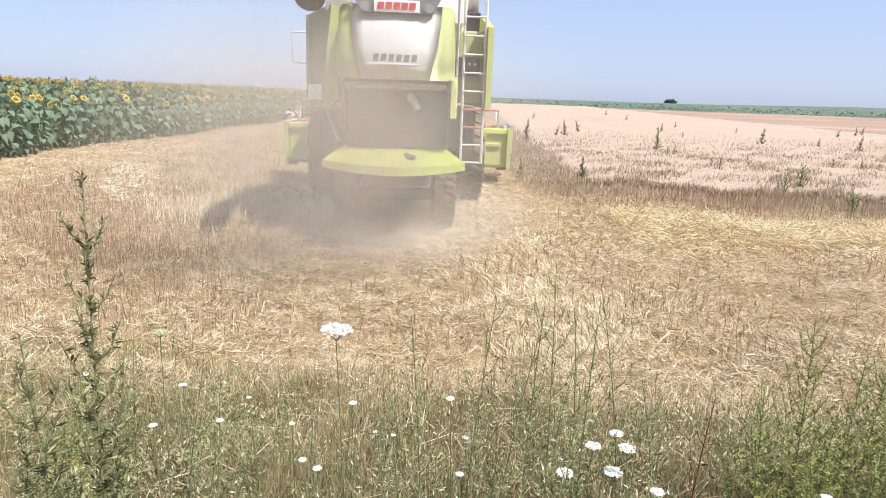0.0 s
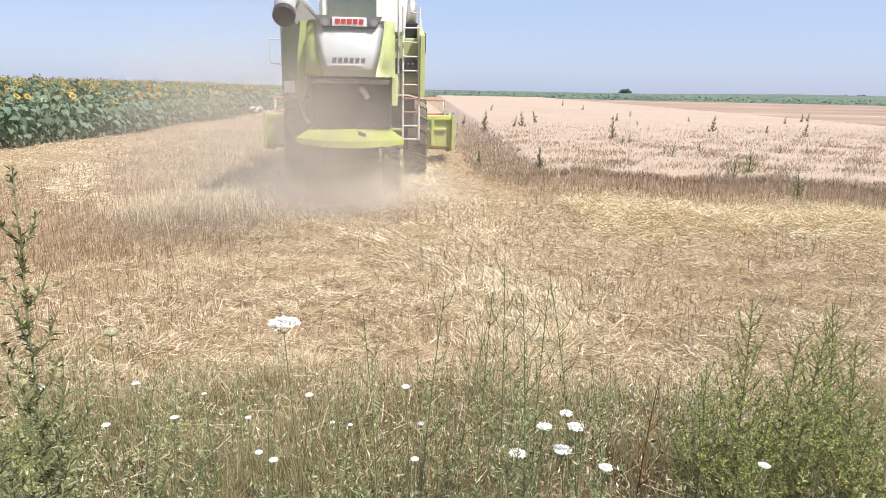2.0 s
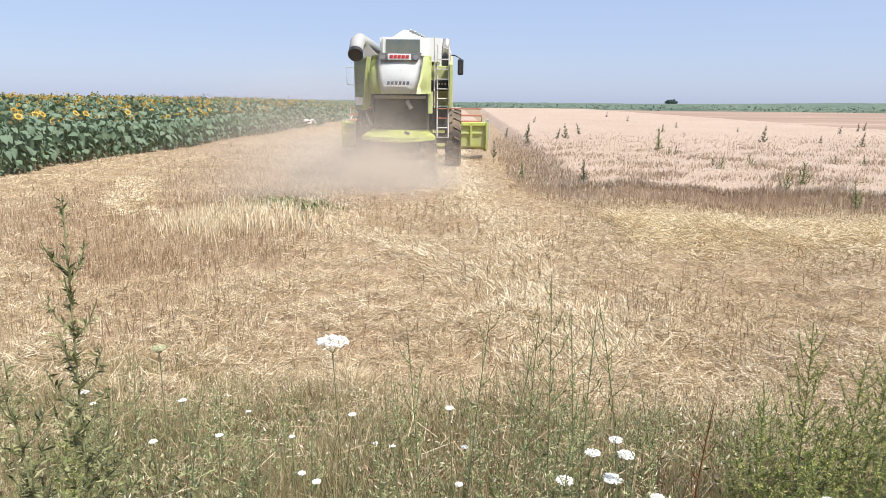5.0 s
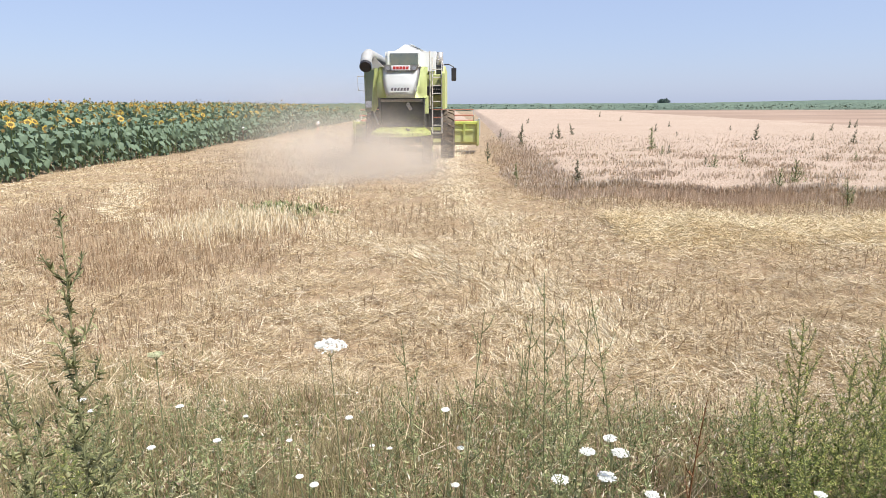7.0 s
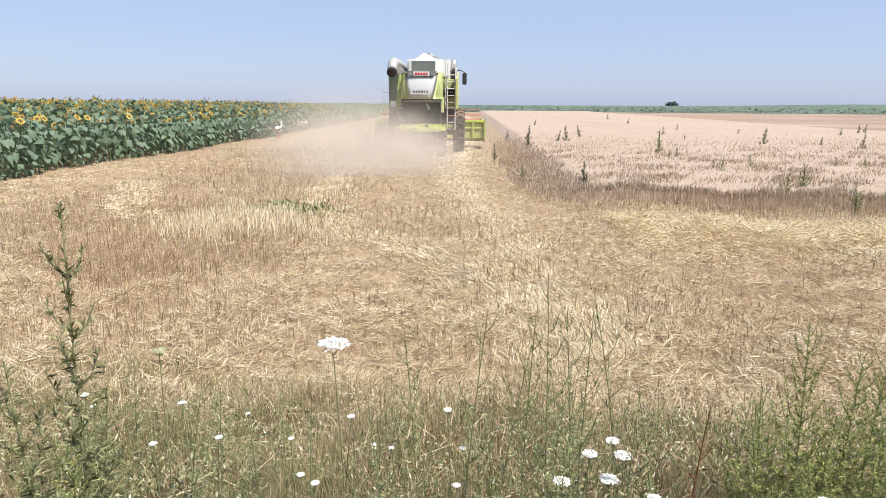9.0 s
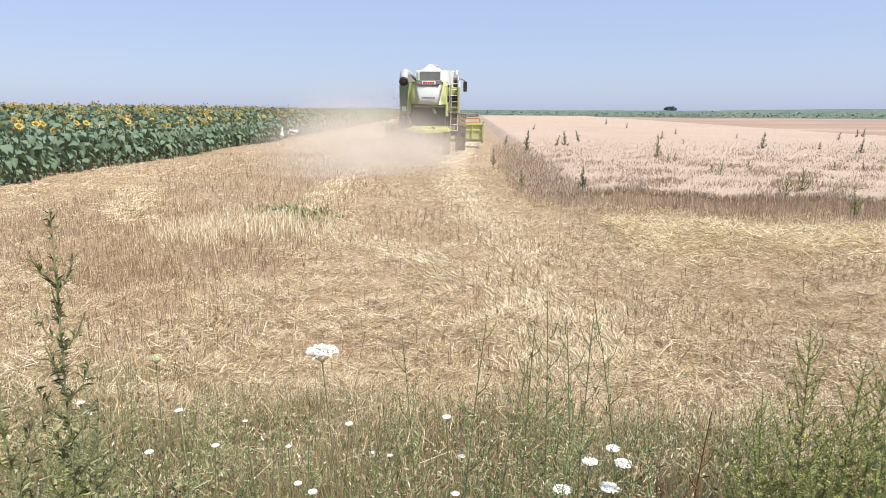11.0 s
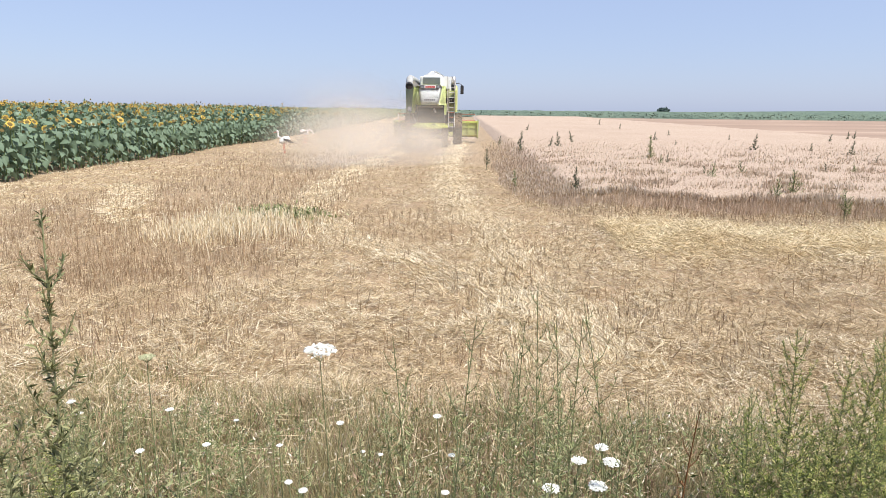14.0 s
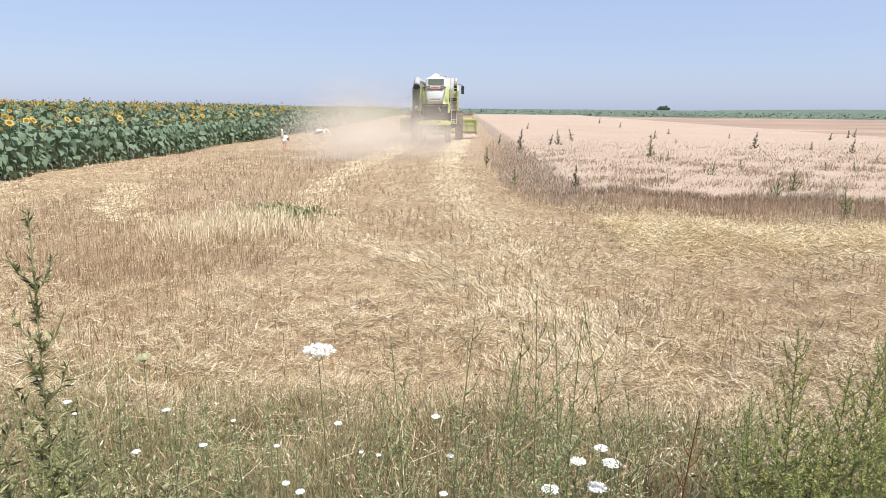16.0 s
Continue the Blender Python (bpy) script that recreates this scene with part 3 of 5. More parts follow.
M_GLYPH = paint("grey_letter", rgb(0x6c6a70), 0.5, dirt=0.15)
M_GLASS = paint("dusty_dark_glass", rgb(0x5d6a6c), 0.2, dirt=0.3)
M_LAMP = paint("lamp_glass", rgb(0x8d9296), 0.15, dirt=0.3)


def wheel(name, r, w, rim_r, lugs, parent, at, side):
    """A tractor wheel about the x axis, with tyre, lugs and rim."""
    ob = new(name)
    ob.parent = parent
    ob.matrix_basis = at
    prof = [(-w / 2, rim_r), (-w / 2, r * 0.86), (-w * 0.4, r * 0.95), (w * 0.4, r * 0.95), (w / 2, r * 0.86), (w / 2, rim_r)]
    bm = bmesh.new()
    seg = 32
    rings = [[bm.verts.new((px, pr * math.cos(a), pr * math.sin(a))) for px, pr in prof] for a in (2 * math.pi * k / seg for k in range(seg))]
    for k in range(seg):
        a, b = rings[k], rings[(k + 1) % seg]
        for i in range(len(prof) - 1):
            bm.faces.new((a[i], a[i + 1], b[i + 1], b[i]))
    part("tyre", bm, M_RUBBER, ob)
    for s in (-1, 1):
        bm = bmesh.new()
        vs = []
        for rr in (r * 0.93, r):
            for px, a in ((0.03 * s, 0.0), (0.03 * s, 0.055), (w * 0.5 * s, 0.2), (w * 0.5 * s, 0.135)):
                q = rr * (1 if px * s < w * 0.3 else 0.96)
                vs.append(bm.verts.new((px, q * math.cos(a), q * math.sin(a))))
        for q in ((0, 1, 2, 3), (4, 5, 6, 7), (0, 1, 5, 4), (1, 2, 6, 5), (2, 3, 7, 6), (3, 0, 4, 7)):
            bm.faces.new([vs[i] for i in q])
        lug = part("lug", bm, M_RUBBER, ob)
        for k in range(1, lugs):
            nxt = lug.copy()
            scene.collection.objects.link(nxt)
            nxt.matrix_basis = pose(0, 0, 0, 360 * (k + 0.25 * s) / lugs)
        lug.matrix_basis = pose(0, 0, 0, 360 * 0.25 * s / lugs)
    bm = bmesh.new()
    prof = [(-w * 0.42, rim_r), (-w * 0.42, rim_r * 0.9), (0.1 * side, rim_r * 0.8), (0.12 * side, rim_r * 0.3), (0.2 * side, rim_r * 0.28), (0.2 * side, 0.0)]
    rings = [[bm.verts.new((px, pr * math.cos(a), pr * math.sin(a))) for px, pr in prof[:-1]] for a in (2 * math.pi * k / 24 for k in range(24))]
    for k in range(24):
        a, b = rings[k], rings[(k + 1) % 24]
        for i in range(len(prof) - 2):
            bm.faces.new((a[i], a[i + 1], b[i + 1], b[i]))
    bm.faces.new([rings[k][-1] for k in range(24)])
    part("rim", bm, M_LIME_DUST, ob, "dusty lime wheel rim")
    return ob


def combine():
    ob = empty("combine_harvester", "lime green and white combine harvester driving away, dusty", "combine")

    def put(name, bm, mat, label="", parent=ob, smooth=False):
        return part(name, bm, mat, parent, label, smooth)

    # main body and sides
    bm = box(bmesh.new(), -0.72, 0.72, 0.9, 5.2, 1.25, 3.05, 0.05)
    put("body", bm, M_DARK, "dark machine casing")
    # left flank panels: their shade is put into the paint colour
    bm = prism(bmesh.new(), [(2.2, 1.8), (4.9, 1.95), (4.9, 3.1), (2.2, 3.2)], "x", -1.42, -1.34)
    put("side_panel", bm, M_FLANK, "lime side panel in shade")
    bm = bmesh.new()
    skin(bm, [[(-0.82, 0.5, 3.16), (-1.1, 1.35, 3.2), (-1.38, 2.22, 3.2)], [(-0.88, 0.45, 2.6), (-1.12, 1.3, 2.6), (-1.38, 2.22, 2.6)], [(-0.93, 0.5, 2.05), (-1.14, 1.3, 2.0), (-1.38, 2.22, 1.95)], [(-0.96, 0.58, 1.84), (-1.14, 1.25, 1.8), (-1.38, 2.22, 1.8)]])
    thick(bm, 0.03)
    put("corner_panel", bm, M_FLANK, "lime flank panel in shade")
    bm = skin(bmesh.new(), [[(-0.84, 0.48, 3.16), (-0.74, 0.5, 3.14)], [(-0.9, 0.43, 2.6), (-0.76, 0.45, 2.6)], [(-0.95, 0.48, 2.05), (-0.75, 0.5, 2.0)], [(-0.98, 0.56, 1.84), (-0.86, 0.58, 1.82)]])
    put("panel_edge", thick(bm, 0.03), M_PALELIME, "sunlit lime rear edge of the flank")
    bm = prism(bmesh.new(), [(0.9, 1.9), (4.9, 1.9), (4.9, 3.2), (2.1, 3.28), (0.9, 3.0)], "x", 1.26, 1.34)
    put("side_panel", bm, M_LIME_DUST, "lime side panel")
    bm = box(bmesh.new(), 0.72, 1.3, 1.6, 4.8, 1.95, 3.0, 0.03)
    put("engine_casing", bm, M_LIME_DUST, "lime side casing behind the ladder")
    bm = box(bmesh.new(), -1.1, -0.7, 1.4, 4.8, 1.9, 3.05, 0.03)
    put("engine_casing", bm, M_DARK)

    # the rounded hood at the rear
    rows, green_l, green_r = [], [], []
    for z, y, wdt in ((3.2, 0.55, 0.60), (3.05, 0.36, 0.585), (2.85, 0.17, 0.56), (2.6, 0.03, 0.52), (2.4, 0.0, 0.47), (2.24, 0.07, 0.44)):
        outer = 0.73
        bulge = lambda x, y=y: y + 0.1 * (x / 0.7) ** 2 + 1.1 * max(0.0, abs(x) / 0.7 - 0.75) ** 2
        rows.append([(wdt * u, bulge(wdt * u), z) for u in (-1, -0.75, -0.4, 0, 0.4, 0.75, 1)])
        side = [(wdt + (outer - wdt) * u, bulge(wdt + (outer - wdt) * u), z) for u in (0, 0.35, 0.7, 1)] + [(outer + 0.05, bulge(outer) + 0.2, z), (outer + 0.06, bulge(outer) + 0.4, z)]
        green_r.append(side)
        green_l.append([(-px, py, pz) for px, py, pz in side[::-1]])
    put("hood", thick(skin(bmesh.new(), rows), 0.012), M_WHITE, "white rounded rear hood", smooth=True)
    put("hood_side", thick(skin(bmesh.new(), green_l), 0.012), M_PALELIME, "lime side of the rear hood", smooth=True)
    put("hood_side", thick(skin(bmesh.new(), green_r), 0.012), M_PALELIME, "lime side of the rear hood", smooth=True)
    put("hood_top", box(bmesh.new(), -0.62, 0.64, 0.6, 2.0, 3.1, 3.19, 0.03), M_LIME_DUST)
    put("hood_lip", box(bmesh.new(), -0.66, 0.68, 0.2, 0.55, 2.12, 2.2, 0.03), M_DUSTGREY, "grey edge under the hood")
    put("trim_bar", box(bmesh.new(), -0.36, 0.30, -0.045, -0.01, 2.415, 2.435, 0.005), M_WHITE)
    for k in range(6):
        bm = prism(bmesh.new(), [(-0.036, 0.0), (0.028, 0.0), (0.042, 0.085), (-0.022, 0.085)], "y", -0.045, -0.03)
        for v in bm.verts:
            v.co += Vector((-0.25 + 0.096 * k, 0, 2.455))
        put("mark", bm, M_GLYPH, "grey slanted block of a nameplate")

    put("rear_post", box(bmesh.new(), 0.715, 0.83, 0.5, 0.6, 1.75, 2.3, 0.02), M_PALELIME, "lime post beside the straw outlet")

    # lamp bar under the rear window
    put("lamp_bar", prism(bmesh.new(), [(-0.56, 3.24), (-0.44, 3.06), (0.44, 3.06), (0.56, 3.24)], "y", 0.28, 0.46), M_LAMPBAR, "grey lamp bar")
    plate = put("name_plate", box(bmesh.new(), -0.29, 0.29, 0.25, 0.29, 3.07, 3.215, 0.008), M_WHITE, "white maker's plate with red blocks")
    for k in range(5):
        bm = prism(bmesh.new(), [(-0.045, 0.0), (0.035, 0.0), (0.045, 0.085), (-0.035, 0.085)], "y", 0.238, 0.25)
        for v in bm.verts:
            v.co += Vector((-0.2 + 0.1 * k, 0, 3.1))
        put("mark", bm, M_LETTER, "", plate)
    for s in (-1, 1):
        bm = tube(bmesh.new(), [(s * 0.41, 0.24, 3.13), (s * 0.41, 0.3, 3.13)], 0.06, 12)
        put("tail_lamp", bm, M_LAMP, "round clear rear lamp")

    # rear window and tank
    wf = put("rear_frame", box(bmesh.new(), -0.55, 0.55, 1.45, 1.55, 3.2, 3.72, 0.03), M_WHITE, "white frame round the rear screen")
    put("screen", box(bmesh.new(), -0.44, 0.46, 1.42, 1.46, 3.3, 3.66, 0.01), M_GLASS, "dark dusty rear screen", wf)
    put("tank", prism(bmesh.new(), [(-0.6, 3.1), (1.0, 3.1), (1.05, 3.72), (-0.62, 3.72)], "y", 1.56, 4.6), M_WHITE, "white grain tank")
    bm = bmesh.new()
    skin(bm, [[(-0.5, 2.4, 3.72), (0.72, 2.4, 3.72)], [(-0.1, 3.2, 4.08), (0.2, 3.2, 4.06)]])
    skin(bm, [[(0.78, 2.3, 3.72), (0.78, 4.4, 3.72)], [(0.08, 3.1, 4.1), (0.08, 3.8, 4.1)]])
    skin(bm, [[(-0.6, 2.3, 3.72), (-0.6, 4.4, 3.72)], [(-0.12, 3.1, 4.0), (-0.12, 3.8, 4.0)]])
    put("tank_cover", thick(bm, 0.025), M_WHITE, "raised pale tank cover flaps")

    # unloading tube folded along the side
    bm = tube(bmesh.new(), [(-1.03, -0.12, 3.2), (-1.04, 0.06, 3.34), (-1.04, 0.26, 3.48), (-1.03, 0.6, 3.56), (-0.99, 2.5, 3.55), (-0.94, 4.4, 3.5)], 0.175, 18)
    put("unloading_tube", bm, M_GREY, "grey unloading tube folded back", smooth=True)
    bm = tube(bmesh.new(), [(-1.03, -0.19, 3.145), (-1.03, -0.1, 3.215)], 0.185, 18)
    sp = put("spout", bm, M_BLACK, "black rubber spout")
    bm = prism(bmesh.new(), [(-0.95, 3.58), (-0.58, 3.2), (-0.95, 3.12)], "y", 0.75, 0.85)
    put("tube_bracket", bm, M_GREY)

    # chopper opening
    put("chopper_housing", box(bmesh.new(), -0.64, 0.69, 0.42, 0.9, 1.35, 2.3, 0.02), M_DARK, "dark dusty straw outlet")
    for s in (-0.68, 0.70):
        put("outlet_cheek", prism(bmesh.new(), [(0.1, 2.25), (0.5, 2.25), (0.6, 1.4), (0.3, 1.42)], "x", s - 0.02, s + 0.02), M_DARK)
    bm = tube(bmesh.new(), [(0.2, 0.42, 2.05), (0.2, 0.3, 2.03), (0.26, 0.26, 1.95), (0.3, 0.28, 1.88)], 0.055, 8)
    put("hose", bm, M_STEEL, "bent grey hose")
    bm = bmesh.new()
    top, mid, low = [], [], []
    for k in range(13):
        u = k / 6 - 1
        top.append((u * 0.66, 0.55 - 0.02 * (1 - u * u), 1.375 - 0.02 * (1 - u * u)))
        mid.append((u * 0.93, 0.05 - 0.4 * (1 - u * u), 1.205 - 0.03 * (1 - u * u)))
        low.append((u * 0.93, 0.03 - 0.4 * (1 - u * u), 1.115 - 0.05 * (1 - u * u)))
    put("spreader_tray", thick(skin(bm, [top, mid, low]), 0.025), M_LIME, "bright lime straw spreader tray")
    put("tray_mark", tube(bmesh.new(), [(0.16, 0.12, 1.29), (0.2, 0.0, 1.27), (0.27, -0.02, 1.265)], 0.035, 6), M_DARK)

    # ladder and rails
    lad = new("ladder")
    lad.parent = ob
    for x in (0.94, 1.24):
        put("side_rail", tube(bmesh.new(), [(x, 0.95, 1.12), (x, 0.98, 2.3), (x, 1.02, 3.5)], 0.02, 6), M_RAIL, "", lad)
    for k in range(9):
        put("rung", tube(bmesh.new(), [(0.94, 0.96, 1.13 + 0.25 * k), (1.24, 0.96, 1.13 + 0.25 * k)], 0.016, 6), M_RED if k in (2, 3) else M_RAIL, "", lad)
    tagged(lad, "pale ladder with rails up the rear")
    put("handrail", tube(bmesh.new(), [(1.27, 1.3, 2.0), (1.28, 1.3, 3.3), (1.24, 1.35, 3.42), (1.1, 1.4, 3.45)], 0.018, 6), M_RAIL)
    put("handrail", tube(bmesh.new(), [(0.86, 1.1, 1.9), (0.86, 1.1, 3.7)], 0.018, 6), M_RAIL)
    put("handrail", tube(bmesh.new(), [(-1.55, 3.0, 2.5), (-1.75, 3.0, 2.52), (-1.78, 3.0, 3.0), (-1.15, 3.0, 3.02)], 0.016, 6), M_RAIL)
    put("air_duct", box(bmesh.new(), 0.82, 1.02, 2.0, 2.6, 2.6, 3.72, 0.03), M_WHITE, "white upright duct")
    put("air_intake", tube(bmesh.new(), [(1.14, 2.3, 3.3), (1.14, 2.3, 3.75)], 0.12, 14), M_STEEL, "shiny cylindrical air intake", smooth=True)
    put("intake_base", box(bmesh.new(), 1.03, 1.28, 2.1, 2.5, 2.7, 3.32, 0.02), M_BLACK)
    put("valve_block", box(bmesh.new(), 0.75, 1.22, 1.4, 1.6, 2.35, 2.62, 0.02), M_BLACK)
    for k in range(3):
        put("coupling", tube(bmesh.new(), [(0.98 + 0.08 * k, 1.36, 2.52), (0.98 + 0.08 * k, 1.42, 2.52)], 0.025, 8), M_STEEL)
    put("belt_guard", box(bmesh.new(), 0.75, 1.2, 1.5, 3.2, 1.3, 1.9, 0.04), M_DARK)
    put("belt_guard", box(bmesh.new(), -1.1, -0.75, 1.2, 3.2, 1.2, 1.85, 0.04), M_DARK)
    put("warning_plate", box(bmesh.new(), -1.18, -0.99, 0.66, 0.7, 1.95, 2.15, 0.005), M_WHITE, "small white warning plate")
    put("strut", tube(bmesh.new(), [(-0.95, 0.8, 1.85), (-0.78, 0.75, 1.4)], 0.03, 6), M_GREY)

    # cab, mirror
    put("cab", box(bmesh.new(), -0.85, 0.95, 4.7, 6.1, 1.9, 3.55, 0.12), M_GLASS, "dark glazed cab")
    put("cab_roof", box(bmesh.new(), -0.95, 1.05, 4.6, 6.3, 3.5, 3.68, 0.08), M_WHITE, "white cab roof")
    mir = put("mirror_arm", tube(bmesh.new(), [(0.95, 5.4, 3.5), (1.4, 5.4, 3.52), (1.58, 5.4, 3.42), (1.58, 5.4, 3.2)], 0.025, 6), M_BLACK)
    put("mirror", box(bmesh.new(), 1.49, 1.68, 5.35, 5.45, 2.9, 3.4, 0.04), M_BLACK, "black wing mirror", mir)

    # chassis
    put("front_axle", tube(bmesh.new(), [(-1.3, 4.4, 0.92), (1.3, 4.4, 0.92)], 0.16, 10), M_DARK)
    put("rear_axle", tube(bmesh.new(), [(-0.74, 1.6, 0.56), (0.74, 1.6, 0.56)], 0.1, 10), M_DARK)
    put("chassis", box(bmesh.new(), -0.5, 0.5, 1.0, 5.0, 0.75, 1.3, 0.05), M_DARK)
    put("feeder", prism(bmesh.new(), [(4.9, 1.0), (6.9, 0.45), (6.9, 1.1), (4.9, 1.75)], "x", -0.7, 0.7), M_LIME_DUST, "lime feeder house")

    # cutting header with its reel
    hd = new("header")
    hd.parent = ob
    tagged(hd, "wide lime cutting header with red reel")
    bm = prism(bmesh.new(), [(6.85, 0.5), (6.95, 0.45), (8.1, 0.3), (8.1, 0.34), (7.05, 0.55), (6.98, 1.32), (6.85, 1.32)], "x", -2.5, 2.55)
    put("trough", bm, M_LIME_DUST, "lime back sheet and trough", hd)
    put("top_beam", box(bmesh.new(), -2.5, 2.55, 6.78, 6.98, 1.22, 1.34, 0.02), M_LIME, "", hd)
    for x0, x1 in ((1.62, 1.98), (2.02, 2.38)):
        put("rib_frame", box(bmesh.new(), x0, x1, 6.8, 6.86, 0.92, 1.0, 0.015), M_LIME_DUST, "", hd)
    for x in (1.55, 2.0, -2.0):
        put("upright", box(bmesh.new(), x - 0.04, x + 0.04, 6.78, 6.86, 0.52, 1.3, 0.01), M_LIME_DUST, "", hd)
    for x in (-2.55, 2.57):
        put("end_divider", prism(bmesh.new(), [(6.75, 0.4), (8.3, 0.22), (8.9, 0.28), (8.2, 0.9), (7.2, 1.38), (6.75, 1.35)], "x", x - 0.04, x + 0.04), M_LIME_DUST, "pointed lime crop divider", hd)
        put("reel_arm", tube(bmesh.new(), [(x * 0.97, 6.9, 1.38), (x * 0.97, 7.8, 1.35)], 0.045, 6), M_RAIL, "", hd)
    put("drive_cover", box(bmesh.new(), 2.56, 2.66, 6.8, 7.2, 0.75, 1.45, 0.04), M_GREY, "grey drive cover", hd)
    reel = new("reel")
    reel.parent = hd
    reel.matrix_basis = pose(0, 7.75, 1.32)
    bm = tube(bmesh.new(), [(-2.4, 0, 0), (2.4, 0, 0)], 0.06, 8)
    put("reel_shaft", bm, M_RED, "", reel)
    for k in range(6):
        a = k * math.pi / 3
        c, s = 0.48 * math.cos(a), 0.48 * math.sin(a)
        bm = tube(bmesh.new(), [(-2.4, c, s), (2.4, c, s)], 0.025, 6)
        put("tine_bar", bm, M_RED, "red tine bar", reel)
        for x in (-2.4, -0.8, 0.8, 2.4):
            put("spoke", tube(bmesh.new(), [(x, 0, 0), (x, c, s)], 0.018, 5), M_RAIL, "", reel)
    fw = [wheel("front_wheel", 0.93, 0.5, 0.45, 18, ob, pose(s * 1.37, 4.4, 0.92), s) for s in (-1, 1)]
    rw = [wheel("rear_wheel", 0.56, 0.34, 0.28, 16, ob, pose(s * 0.74, 1.6, 0.56), s) for s in (-1, 1)]
    return ob, fw, rw, reel


harvester, front_wheels, rear_wheels, reel_part = combine()


# ---- plants of the verge ----
M_GRASS = island("verge_grass", [(0.0, rgb(0x495130)), (0.25, rgb(0x777e4e)), (0.48, rgb(0x9b9464)), (0.7, rgb(0xcdbb90)), (0.86, rgb(0xb58f78)), (1.0, rgb(0x7d6850))], 0.65, rgb(0xb2a47c), 2.2, 0.3)
M_WEED = island("weed_leaf", [(0.0, rgb(0x4c5634)), (0.35, rgb(0x78824e)), (0.75, rgb(0xa5a776)), (1.0, rgb(0xccc39c))], 0.6, through_light=0.25)
M_WEEDSTEM = paint("weed_stem", rgb(0x777d54), 0.7, dirt=0.4, dirt_colour=rgb(0x8a7a5c))
M_BUSH = island("bush_leaf", [(0.0, rgb(0x414c22)), (0.4, rgb(0x76823f)), (0.8, rgb(0xa8aa5c)), (1.0, rgb(0xcfc088))], 0.6, through_light=0.2)
M_TALL = island("tall_weed_leaf", [(0.0, rgb(0x3d4226)), (0.45, rgb(0x6c6f44)), (1.0, rgb(0xaba87a))], 0.6, through_light=0.2)
M_DARKWEED = island("dark_weed_leaf", [(0.0, rgb(0x4c4a36)), (0.5, rgb(0x5d6248)), (1.0, rgb(0x7d7a58))], 0.7)
M_DOCK = island("dry_dock", [(0.0, rgb(0x5d3c26)), (1.0, rgb(0x8f6740))], 0.8)
M_BLOOM = island("white_bloom", [(0.0, rgb(0xdedccf)), (0.6, rgb(0xf1f0e8)), (1.0, rgb(0xfaf9f4))], 0.7, through_light=0.25)
M_HEADS = island("seed_head", [(0.0, rgb(0x6b5440)), (0.3, rgb(0xb0917a)), (0.6, rgb(0xd8c6a4)), (0.85, rgb(0xefe6d2)), (1.0, rgb(0x8c9460))], 0.8, through_light=0.2)
M_SEED = island("green_umbel", [(0.0, rgb(0x9a9c72)), (1.0, rgb(0xbcb892))], 0.7)
BLADE_V, BLADE_F = [(0, -0.5, 0), (0, 0.5, 0), (0.55, 0.4, 0.08), (0.55, -0.4, 0.08), (1, 0, 0.3)], [(0, 1, 2), (0, 2, 3), (3, 2, 4)]
LANCE_V, LANCE_F = [(0, 0, 0), (0.45, -0.16, 0.05), (0.45, 0.16, 0.05), (1, 0, -0.05)], [(0, 1, 2), (1, 3, 2)]


